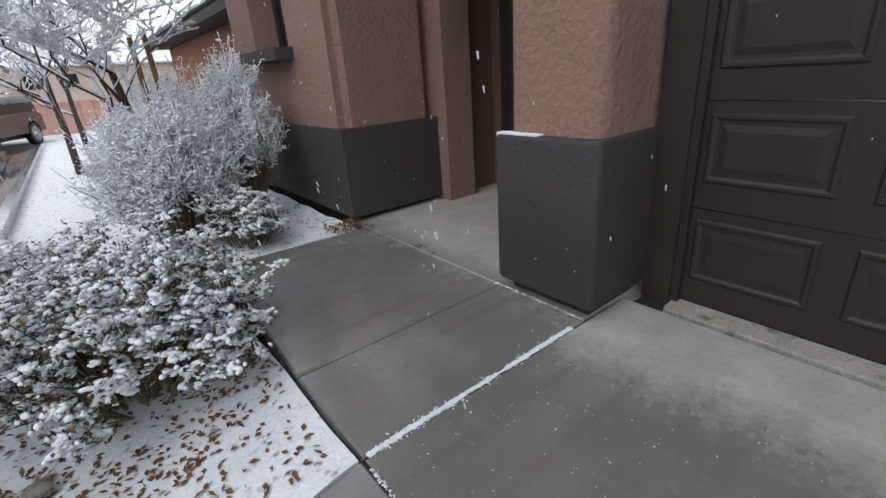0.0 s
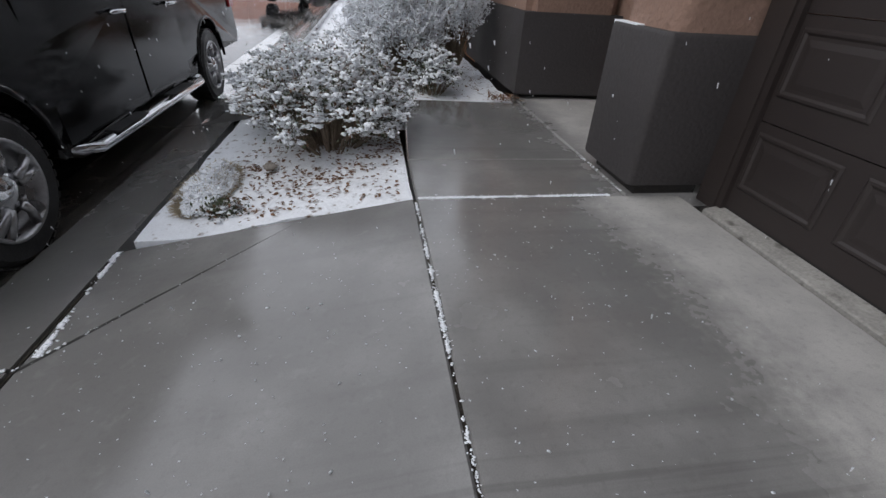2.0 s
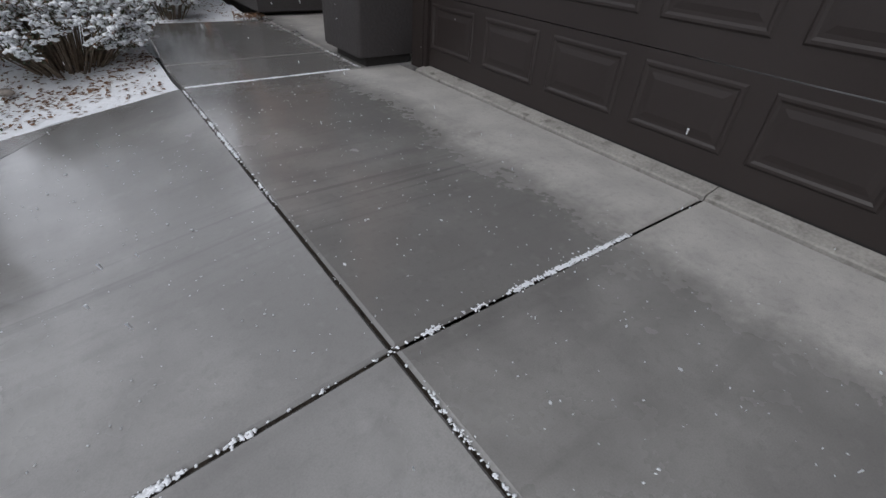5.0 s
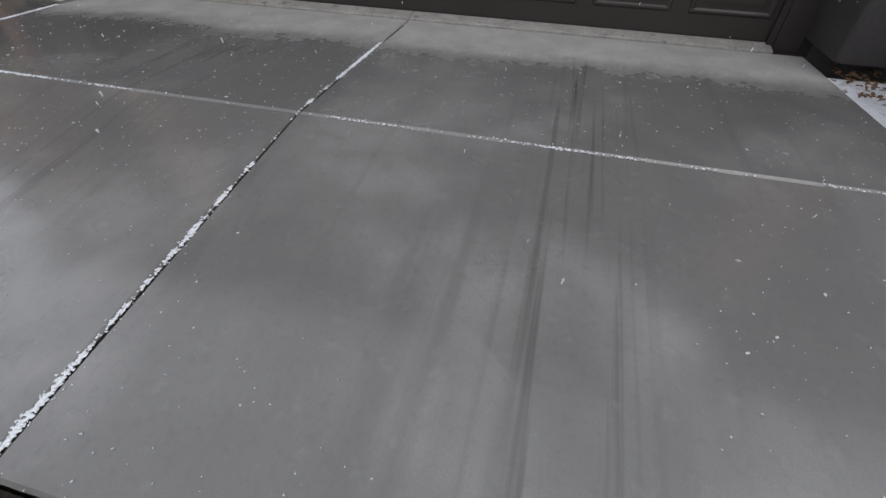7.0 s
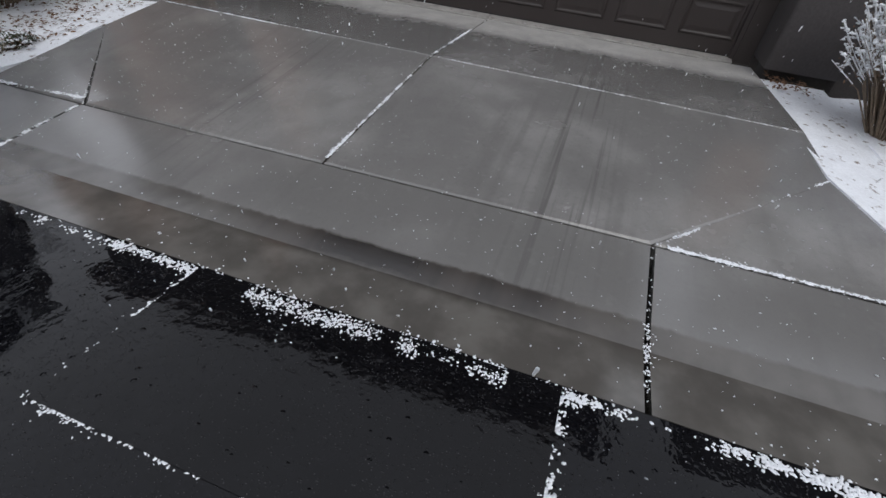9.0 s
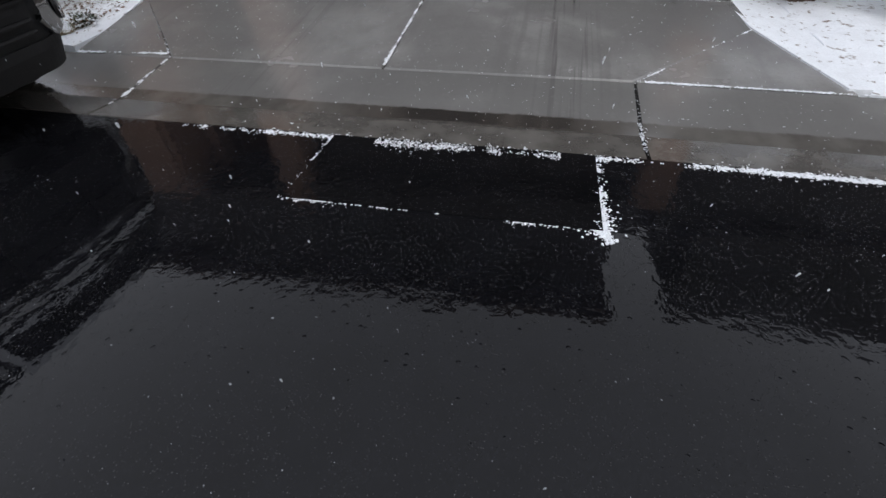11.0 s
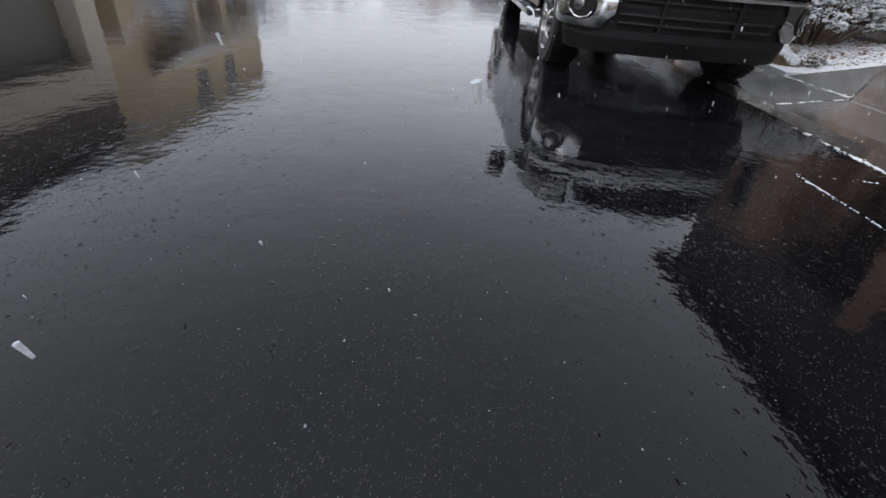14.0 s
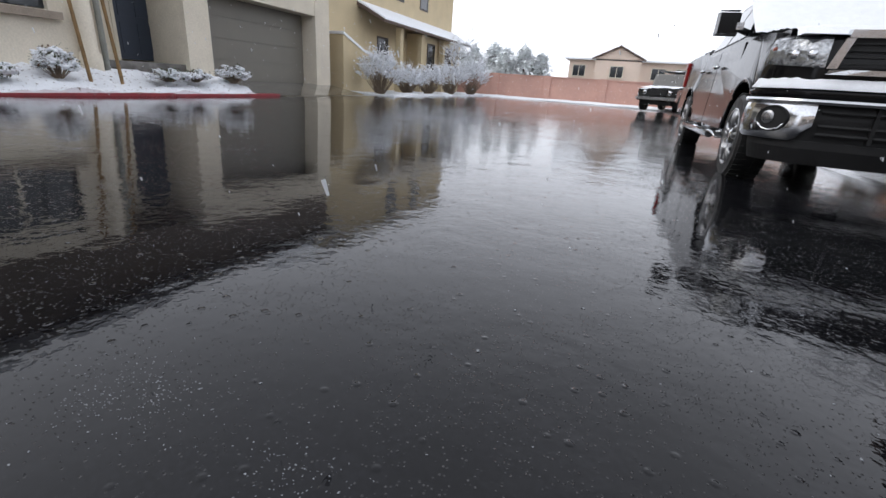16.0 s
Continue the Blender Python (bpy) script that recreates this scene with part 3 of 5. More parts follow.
part("garage_side", boxed((1.85, 8, -9.0, -3.2, -0.2, 2.93)), M_STUCCO_DK, house)
part("garage_side", boxed((1.87, 8, 3.0, 3.1, 0, 2.93)), M_STUCCO, house)
rf = bmesh.new()
prism(rf, [(1.15, 5.0), (4.8, 6.4), (8.5, 5.0), (8.5, 4.85), (1.15, 4.85)], "y", -2.75, 8.1)
part("roof", rf, M_TILE, house)
entry = thing("entry_door", "dark brown panelled front door in shade", "door", kind="structure")
part("door_leaf", boxed((3.055, 3.102, 3.95, 4.82, 0.03, 2.06)), M_TRIM, entry, bevel=0.004)
for z0, z1 in ((0.2, 0.85), (1.0, 1.9)):
    for y0, y1 in ((4.05, 4.34), (4.43, 4.72)):
        part("panel", boxed((3.042, 3.057, y0, y1, z0, z1)), M_TRIM, entry, bevel=0.006)
parts("door_frame", [(3.04, 3.11, 4.82, 4.92, 0, 2.16), (3.04, 3.11, 3.85, 3.95, 0, 2.16), (3.04, 3.11, 3.95, 4.82, 2.06, 2.16)], M_DOOR, entry)
win = thing("window_1", "recessed window with a dark grey snowy stucco sill", "window", kind="structure")
part("window_sill", boxed((1.16, 1.37, 5.93, 7.05, 1.43, 1.54)), M_STUCCO_DK, win, "dark grey sill with snow on it", bevel=0.012)
parts("window_frame", [(1.60, 1.66, 6.02, 6.10, 1.5, 2.7), (1.60, 1.66, 6.87, 6.95, 1.5, 2.7), (1.60, 1.66, 6.10, 6.87, 1.5, 1.6), (1.60, 1.66, 6.10, 6.87, 2.62, 2.7)], M_TRIM, win)
part("pane", boxed((1.62, 1.64, 6.10, 6.87, 1.6, 2.62)), M_GLASSDK, win)
part("snow", boxed((1.21, 1.34, 6.05, 6.98, 1.537, 1.547)), M_SNOW, win, bevel=0.004)
cap = bmesh.new()
box(cap, 1.266, 1.322, 2.95, 3.225, 0.9, 0.922)
tagged(part("snow_cap", cap, M_SNOW, None, bevel=0.012), "thin snow on the ledge of the plinth", "snow")

# ---- garage door ----
gdoor = thing("garage_door", "dark brown steel sectional garage door with raised panels", "garage door", kind="structure")
SEC = 0.50
for r in range(4):
    z0 = 0.040 + r * SEC
    bm = bmesh.new()
    box(bm, 1.79, 1.835, -2.44, 2.44, z0, z0 + SEC - 0.006)
    sec = part("section", bm, M_DOOR, gdoor, bevel=0.006)
    for c in range(8):
        y0 = -2.44 + c * 0.61 + 0.055
        y1 = y0 + 0.50
        a0, a1 = z0 + 0.125, z0 + SEC - 0.055
        bm = bmesh.new()
        # frame moulding sunk round a raised field
        loops = [[bm.verts.new((1.788 - dx, ya, za)) for ya, za in ((y0 + i, a0 + i), (y1 - i, a0 + i), (y1 - i, a1 - i), (y0 + i, a1 - i))]
                 for i, dx in ((0.0, 0.0), (0.010, 0.009), (0.022, 0.009), (0.034, 0.001), (0.05, 0.001), (0.08, 0.006))]
        for p, q in zip(loops, loops[1:]):
            for i in range(4):
                bm.faces.new((p[i], p[(i + 1) % 4], q[(i + 1) % 4], q[i]))
        bm.faces.new(loops[-1])
        part("panel", bm, M_DOOR, sec)
part("seal", boxed((1.790, 1.83, -2.44, 2.44, 0.030, 0.041)), M_RUBBER, gdoor, "black rubber bottom seal")
for s in (-1, 1):
    bm = boxed((1.745, 1.80, *sorted((s * 2.45, s * 2.60)), 0.0, 2.3))
    tagged(part("trim", bm, M_TRIM, None, bevel=0.012), "brown painted garage door jamb", "trim", kind="structure")
    bm = boxed((1.76, 1.79, *sorted((s * 2.41, s * 2.45)), 0.01, 2.2))
    tagged(part("trim", bm, M_DOOR, None, bevel=0.006), "narrow brown door stop moulding", "trim", kind="structure")
tagged(part("trim", boxed((1.745, 1.80, -2.6, 2.6, 2.03, 2.4)), M_TRIM, None, bevel=0.01), "brown painted door head", "trim", kind="structure")


# ---- pickup truck ----
def lathe(bm, prof, n=32, sx=1.0):
    """Turns a profile of (radius, x) round the x axis."""
    rings = [[bm.verts.new((sx * a, r * math.cos(6.28319 * k / n), r * math.sin(6.28319 * k / n))) for k in range(n)] for r, a in prof]
    for p, q in zip(rings, rings[1:]):
        for k in range(n):
            bm.faces.new((p[k], p[(k + 1) % n], q[(k + 1) % n], q[k]))
    return rings


def add_wheel(parent, x, y, r, side, spokes=5, width=0.27):
    w = width
    bm = bmesh.new()
    lathe(bm, [(r * 0.66, -w / 2), (r * 0.9, -w / 2), (r * 0.97, -w * 0.42), (r, -w * 0.3), (r, w * 0.3), (r * 0.97, w * 0.42), (r * 0.9, w / 2), (r * 0.66, w / 2 - 0.01), (r * 0.64, 0)], 40)
    wheel = part("wheel", bm, M_RUBBER, parent, "black tyre on an alloy rim")
    wheel.location = (x, y, r)
    bm = bmesh.new()
    for k in range(40):
        a = 6.28319 * k / 40
        for s in (-1, 1):
            v = []
            for da, xx in ((-0.05, 0.03), (0.05, 0.03), (0.07, w * 0.44), (-0.03, w * 0.44)):
                for rr in (r * 0.985, r * 1.012):
                    v.append(bm.verts.new((s * xx, rr * math.cos(a + da), rr * math.sin(a + da))))
            bm.faces.new((v[1], v[3], v[5], v[7]))
            bm.faces.new((v[0], v[1], v[3], v[2]))
            bm.faces.new((v[2], v[3], v[5], v[4]))
            bm.faces.new((v[4], v[5], v[7], v[6]))
            bm.faces.new((v[6], v[7], v[1], v[0]))
    tagged(part("tread", bm, M_RUBBER, wheel), kind="stuff")
    bm = bmesh.new()
    o = side * w * 0.5
    lathe(bm, [(r * 0.68, o - side * 0.005), (r * 0.66, o + side * 0.008), (r * 0.62, o + side * 0.002), (r * 0.60, o - side * 0.10), (r * 0.15, o - side * 0.12)], 40)
    part("rim", bm, M_ALLOY, wheel, smooth=True)
    for k in range(spokes):
        bm = bmesh.new()
        a = 6.28319 * k / spokes + 0.3
        for da in (-0.17, 0.17):
            p0 = (o - side * 0.015, 0.10 * math.cos(a + da * 0.8), 0.10 * math.sin(a + da * 0.8))
            p1 = (o + side * 0.0, r * 0.4 * math.cos(a + da * 0.8), r * 0.4 * math.sin(a + da * 0.8))
            p2 = (o - side * 0.02, r * 0.63 * math.cos(a + da), r * 0.63 * math.sin(a + da))
            tube(bm, [p0, p1, p2], [0.03, 0.021, 0.026], 6)
        part("spoke", bm, M_ALLOY, wheel, smooth=True)
    bm = bmesh.new()
    lathe(bm, [(0.002, o + side * 0.012), (0.055, o + side * 0.010), (0.07, o - side * 0.005), (0.12, o - side * 0.012), (0.13, o - side * 0.05)], 20)
    part("hub_cap", bm, M_CHROME, wheel, smooth=True)
    bm = bmesh.new()
    lathe(bm, [(r * 0.60, o - side * 0.11), (0.02, o - side * 0.11)], 24)
    part("brake_disc", bm, M_BLKPLASTIC, wheel)
    return wheel


def arch(cy, cz, r, a0, a1, n=12):
    return [(cy + r * math.cos(math.radians(a0 + (a1 - a0) * i / n)), cz + r * math.sin(math.radians(a0 + (a1 - a0) * i / n))) for i in range(n + 1)]


def front_y(x):
    """The front of the truck in plan, flat in the middle and round at the corners."""
    a = abs(x)
    if a <= 0.56:
        return -0.95 + 0.05 * (a / 0.56) ** 2
    return -0.46 - 0.44 * math.sqrt(max(0.0, 1 - ((a - 0.56) / 0.44) ** 2))


def nose_path(x_in, end):
    """Stations round one front corner, from x = x_in on the front back along the side: points and outward directions.
    end: the share of the corner's turn that is taken; above 1 it runs on along the side."""
    out = []
    n_in = max(2, int(abs(0.56 - x_in) / 0.08)) if x_in < 0.56 else 0
    for k in range(n_in):
        x = x_in + (0.56 - x_in) * k / n_in
        out.append((Vector((x, front_y(x))), Vector((0.17 * x, -1)).normalized()))
    a0 = 0.0 if x_in <= 0.56 else math.asin((x_in - 0.56) / 0.44)
    a1 = math.pi / 2 * min(1.0, end)
    for k in range(15):
        a = a0 + (a1 - a0) * k / 14
        out.append((Vector((0.56 + 0.44 * math.sin(a), -0.46 - 0.44 * math.cos(a))), Vector((math.sin(a), -math.cos(a)))))
    if end > 1:
        out.append((Vector((1.0, -0.46 + (end - 1))), Vector((1, 0))))
    return out


def wrap(name, material, parent, x_in, end, prof, label="", sides=(-1, 1), both=False, smooth=True):
    """Sweeps a profile of (outward, height) round the front corners; both: one piece across the whole front."""
    made = []
    half = nose_path(0.0 if both else x_in, end)
    runs = [[(Vector((-p.x, p.y)), Vector((-d.x, d.y))) for p, d in half[:0:-1]] + half] if both else [[(Vector((q * p.x, p.y)), Vector((q * d.x, d.y))) for p, d in half] for q in sides]
    for run in runs:
        bm = bmesh.new()
        st = [[bm.verts.new((*(p + d * o), z)) for o, z in (prof(k / (len(run) - 1)) if callable(prof) else prof)] for k, (p, d) in enumerate(run)]
        m_ = len(st[0])
        for a, b in zip(st, st[1:]):
            for k in range(m_):
                bm.faces.new((a[k], b[k], b[(k + 1) % m_], a[(k + 1) % m_]))
        bm.faces.new(st[0])
        bm.faces.new(st[-1][::-1])
        ob = part(name, bm, material, parent, label, smooth=smooth)
        if smooth:
            es = ob.modifiers.new("split", "EDGE_SPLIT")
            es.split_angle = radians(38)
        made.append(ob)
    return made


M_LAMP = mat("headlight_lens", (0.34, 0.35, 0.36), 0.08, metal=0.75, vary=0.7, scale=14, fine=40, bump=0.7, bump_scale=18, depth=0.012)
M_AMBER = mat("amber_lens", (0.30, 0.06, 0.025), 0.15, vary=0.2, bump=0)
truck = thing("pickup_truck", "black pickup truck with chrome bumper and snow on its hood", "truck", pose(-3.05, 2.71, -0.350, -0.5))
side_poly = ([(-0.49, 0.56), (-0.46, 0.80), (-0.46, 1.20), (-0.42, 1.255), (0.0, 1.29), (0.62, 1.34), (2.9, 1.34), (2.95, 1.38), (5.0, 1.40), (5.03, 0.62), (4.95, 0.52)]
             + arch(3.70, 0.395, 0.50, 12, 168) + [(3.16, 0.36), (0.56, 0.36)] + arch(0.0, 0.395, 0.50, 0, 170))
bm = bmesh.new()
prism(bm, side_poly, "x", -0.99, 0.99)
for v in bm.verts:
    if v.co.z > 1.0:
        v.co.x *= 0.955
    elif v.co.z < 0.5:
        v.co.x *= 0.97
body = part("body", bm, M_PAINT, truck, bevel=0.03)
bm = boxed((-0.74, 0.74, -0.55, 4.8, 0.34, 0.98))
part("chassis", bm, M_BLKPLASTIC, truck, bevel=0.02)
# nose, bumper and lamps follow the rounded front
wrap("nose", M_PAINT, truck, 0, 1.05, [(-0.35, 0.80), (-0.01, 0.80), (0.0, 0.88), (-0.005, 1.02), (-0.02, 1.13), (-0.06, 1.205), (-0.14, 1.24), (-0.35, 1.262)], both=True)
part("hood", boxed((-0.90, 0.90, -0.62, -0.38, 1.0, 1.262)), M_PAINT, truck, bevel=0.02)
wrap("lower_nose", M_BLKPLASTIC, truck, 0, 1.0, [(-0.3, 0.40), (-0.05, 0.40), (-0.03, 0.62), (-0.03, 0.82), (-0.3, 0.82)], both=True, smooth=False)
def corner_profile(f):
    """The bumper corner's section; its lower edge slants up towards the air intake."""
    k = max(0.0, 1 - f / 0.16)
    return [(-0.05, 0.455 + 0.1 * k), (0.0, 0.452 + 0.1 * k), (0.022, 0.48 + 0.09 * k), (0.030, 0.56 + 0.05 * k), (0.026, 0.66 + 0.015 * k), (0.010, 0.718), (-0.05, 0.718)]


wrap("bumper", M_CHROME, truck, 0, 1.02, [(-0.05, 0.715), (0.014, 0.715), (0.034, 0.725), (0.040, 0.742), (0.034, 0.758), (0.0, 0.768), (-0.05, 0.768)], "chrome front bumper bar", both=True)
wrap("bumper_pad", M_PAINT, truck, 0, 1.02, [(-0.05, 0.766), (0.022, 0.766), (0.028, 0.79), (0.024, 0.815), (0.004, 0.828), (-0.05, 0.828)], "black bumper top", both=True)
wrap("bumper_corner", M_CHROME, truck, 0.66, 1.02, lambda f: corner_profile(f), "chrome bumper corner")
wrap("valance", M_BLKPLASTIC, truck, 0, 0.9, [(-0.25, 0.28), (-0.06, 0.28), (-0.03, 0.40), (-0.03, 0.456), (-0.25, 0.456)], "black plastic air dam", both=True, smooth=False)
for s in (-1, 1):
    # swollen wheel-arch lips
    bm = bmesh.new()
    for cy in (0.0, 3.70):
        pts = [(s * 0.985, y, z) for y, z in arch(cy, 0.395, 0.52, 5, 172, 16)]
        tube(bm, pts, [0.017] * len(pts), 8)
        part("arch_lip", bm, M_PAINT, truck, smooth=True)
        bm = bmesh.new()
    bm.free()
# cab
bm = bmesh.new()
lo = [(-0.93, 0.55), (0.93, 0.55), (0.94, 2.88), (-0.94, 2.88)]
hi = [(-0.68, 1.38), (0.68, 1.38), (0.70, 2.62), (-0.70, 2.62)]
a = [bm.verts.new((x, y, 1.30)) for x, y in lo]
b = [bm.verts.new((x, y, 1.90)) for x, y in hi]
c = [bm.verts.new((x * 0.85, y * 0.93 + 0.14, 1.96)) for x, y in hi]
for p, q in ((a, b), (b, c)):
    for k in range(4):
        bm.faces.new((p[k], p[(k + 1) % 4], q[(k + 1) % 4], q[k]))
bm.faces.new(c)
bm.faces.new(a[::-1])
part("cab", bm, M_PAINT, truck, bevel=0.03)


def quad_panel(name, pts, off, material, parent, label=""):
    """A thin panel laid on four corners, lifted off along its normal."""
    pts = [Vector(p) for p in pts]
    nrm = (pts[1] - pts[0]).cross(pts[3] - pts[0]).normalized()
    bm = bmesh.new()
    lo_ = [bm.verts.new(p + nrm * (off - 0.02)) for p in pts]
    hi_ = [bm.verts.new(p + nrm * off) for p in pts]
    bm.faces.new(hi_)
    bm.faces.new(lo_[::-1])
    for k in range(4):
        bm.faces.new((lo_[k], lo_[(k + 1) % 4], hi_[(k + 1) % 4], hi_[k]))
    return part(name, bm, material, parent, label)


quad_panel("windshield", [(-0.86, 0.62, 1.36), (0.86, 0.62, 1.36), (0.66, 1.32, 1.86), (-0.66, 1.32, 1.86)], 0.006, M_GLASSDK, truck)
quad_panel("rear_window", [(0.8, 2.86, 1.38), (-0.8, 2.86, 1.38), (-0.64, 2.65, 1.84), (0.64, 2.65, 1.84)], 0.006, M_GLASSDK, truck)
for s in (-1, 1):
    for y0, y1, t0, t1 in ((0.78, 1.78, 1.42, 1.80), (1.86, 2.72, 1.87, 2.55)):
        p = [(s * 0.92, y0, 1.37), (s * 0.92, y1, 1.37), (s * 0.715, t1, 1.85), (s * 0.715, t0, 1.85)]
        quad_panel("side_window", p if s > 0 else p[::-1], 0.006, M_GLASSDK, truck)
    for y0, y1 in ((0.60, 1.80), (1.84, 2.86)):
        bm = boxed((*sorted((s * 0.975, s * 0.998)), y0, y1, 0.44, 1.29))
        for v in bm.verts:
            if v.co.z > 1:
                v.co.x -= s * 0.04
        dr = part("door", bm, M_PAINT, truck, bevel=0.012)
        bm = bmesh.new()
        tube(bm, [(s * 1.0, y1 - 0.28, 1.1), (s * 1.03, y1 - 0.25, 1.105), (s * 1.03, y1 - 0.10, 1.105), (s * 1.0, y1 - 0.07, 1.1)], [0.016] * 4, 8)
        part("handle", bm, M_CHROME, dr, smooth=True)
    bm = bmesh.new()
    tube(bm, [(s * 0.80, 0.62, 0.40), (s * 0.99, 0.68, 0.37), (s * 1.04, 0.80, 0.365), (s * 1.04, 2.95, 0.365), (s * 0.99, 3.06, 0.37), (s * 0.80, 3.12, 0.40)], [0.042] * 6, 12)
    rb = part("running_board", bm, M_CHROME, truck, "chrome tube step", smooth=True)
    for y0 in (1.0, 2.1):
        part("step_pad", boxed((*sorted((s * 0.99, s * 1.09)), y0, y0 + 0.5, 0.400, 0.412)), M_BLKPLASTIC, rb, bevel=0.003)
    # mirror
    bm = boxed((*sorted((s * 1.00, s * 1.22)), 0.86, 1.00, 1.38, 1.61))
    for v in bm.verts:
        if v.co.y < 0.9:
            v.co.z = 1.495 + (v.co.z - 1.495) * 0.86
            v.co.x = s * 1.11 + (v.co.x - s * 1.11) * 0.88
    mir = part("mirror", bm, M_PAINT, truck, "large black wing mirror with snow", bevel=0.03)
    bm = bmesh.new()
    tube(bm, [(s * 0.86, 0.95, 1.40), (s * 1.04, 0.93, 1.46)], [0.035, 0.03], 8)
    part("mirror_arm", bm, M_BLKPLASTIC, mir, smooth=True)
    part("mirror_trim", boxed((*sorted((s * 0.97, s * 1.04)), 0.85, 0.875, 1.43, 1.50)), M_CHROME, mir, bevel=0.004)
    # headlight: clear lens on bright bowls
    hl, = wrap("headlight", M_LAMP, truck, 0.695, 0.84, lambda f: [(-0.06, 0.965 + 0.03 * f), (0.004, 0.975 + 0.03 * f), (0.012, 1.03), (0.006, 1.10 + 0.02 * f), (-0.012, 1.165 + 0.015 * f), (-0.07, 1.20 + 0.005 * f)], "clear headlight", (s,))
    for xx in (0.77, 0.86):
        bm = bmesh.new()
        bmesh.ops.create_uvsphere(bm, u_segments=14, v_segments=8, radius=0.042)
        for v in bm.verts:
            v.co = Vector((v.co.x + s * xx, v.co.y * 0.5 + front_y(xx) + 0.004, v.co.z + 1.065))
        part("bulb_bowl", bm, M_CHROME, hl, smooth=True)
    wrap("side_marker", M_AMBER, hl, 0.962, 0.775, [(-0.03, 1.10), (0.010, 1.102), (0.014, 1.112), (0.010, 1.124), (-0.03, 1.127)], "amber side marker", (s,))
    # fog lamp set in a dark pocket of the bumper corner
    fa_ = math.asin((0.88 - 0.56) / 0.44)
    fp, fn, ft = Vector((s * 0.88, front_y(0.88), 0.605)), Vector((s * math.sin(fa_), -math.cos(fa_), 0)), Vector((math.cos(fa_), s * math.sin(fa_), 0))
    up_ = Vector((0, 0, 1))

    def ring_at(r1, r2, o, n=24):
        return [fp + fn * o + ft * (r1 * math.cos(6.28319 * k / n)) + up_ * (r2 * math.sin(6.28319 * k / n)) for k in range(n)]
    bm = bmesh.new()
    loops = [[bm.verts.new(p) for p in ring_at(*q)] for q in ((0.125, 0.10, 0.018), (0.118, 0.094, 0.036), (0.105, 0.084, 0.033), (0.10, 0.08, 0.031))]
    for p, q in zip(loops, loops[1:]):
        for k in range(24):
            bm.faces.new((p[k], p[(k + 1) % 24], q[(k + 1) % 24], q[k]))
    bm.faces.new(loops[-1])
    pod = part("fog_lamp_pocket", bm, M_BLKPLASTIC, truck)
    bm = bmesh.new()
    pts = [fp + fn * 0.036 + ft * (0.108 * math.cos(a_)) + up_ * (0.088 * math.sin(a_)) for a_ in [math.radians(200 + 14 * k) for k in range(11)]]
    tube(bm, pts, [0.004] + [0.011] * 9 + [0.004], 6)
    part("chrome_ring", bm, M_CHROME, pod, smooth=True)
    bm = bmesh.new()
    bmesh.ops.create_uvsphere(bm, u_segments=16, v_segments=10, radius=1.0)
    for v in bm.verts:
        c_ = v.co.copy()
        v.co = fp + ft * (s * 0.03 + 0.05 * c_.x) + fn * (0.034 + 0.014 * c_.y) + up_ * (0.01 + 0.05 * c_.z)
    part("lens", bm, M_ALLOY, pod, "round fog lamp lens", smooth=True)
    for wy in (0.0, 3.70):
        add_wheel(truck, s * 0.86, wy, 0.395, s)
for z in (0.50, 0.56, 0.66):
    bm = bmesh.new()
    st = [[bm.verts.new((x, front_y(x) + d, z + h)) for d, h in ((0.06, 0), (0.012, 0), (0.008, 0.012), (0.012, 0.024), (0.06, 0.024))] for x in [-0.62 + 1.24 * k / 16 for k in range(17)]]
    for a, b in zip(st, st[1:]):
        for k in range(5):
            bm.faces.new((a[k], b[k], b[(k + 1) % 5], a[(k + 1) % 5]))
    part("intake_bar", bm, M_BLKPLASTIC, truck)
for x in (-0.3, 0.3):
    part("intake_post", boxed((x - 0.012, x + 0.012, -0.935, -0.88, 0.47, 0.74)), M_BLKPLASTIC, truck)
# grille: a chrome surround, wider below, that follows the bowed front
def rail(x0, x1, za, zb, lift):
    """One bar of the surround from (x0, za) to (x1, zb)-wide stations: za, zb give lower and upper edge along the run."""
    bm = bmesh.new()
    st = []
    for k in range(13):
        f = k / 12
        x = x0(f), x1(f)
        st.append([bm.verts.new((x[0], front_y(x[0]) + 0.05, za(f))), bm.verts.new((x[0], front_y(x[0]) - lift, za(f) + 0.006)),
                   bm.verts.new((x[1], front_y(x[1]) - lift, zb(f) - 0.006)), bm.verts.new((x[1], front_y(x[1]) + 0.05, zb(f)))])
    for p, q in zip(st, st[1:]):
        for k in range(4):
            bm.faces.new((p[k], q[k], q[(k + 1) % 4], p[(k + 1) % 4]))
    bm.faces.new(st[0][::-1])
    bm.faces.new(st[-1])
    return bm


bm = bmesh.new()
st = [[bm.verts.new((x * w, front_y(x * w) + 0.012, z)) for w, z in ((0.66, 0.955), (0.60, 1.20))] for x in [-1 + k / 8 for k in range(17)]]
for p, q in zip(st, st[1:]):
    bm.faces.new((p[0], q[0], q[1], p[1]))
gr = part("grille", bm, M_BLKPLASTIC, truck, "dark grille in a chrome surround")
part("surround_bar", rail(lambda f: -0.69 + 1.38 * f, lambda f: -0.67 + 1.34 * f, lambda f: 0.925, lambda f: 0.972, 0.024), M_CHROME, gr, "chrome lower bar")
part("surround_bar", rail(lambda f: -0.62 + 1.24 * f, lambda f: -0.61 + 1.22 * f, lambda f: 1.168, lambda f: 1.232, 0.020), M_CHROME, gr, "chrome upper bar")
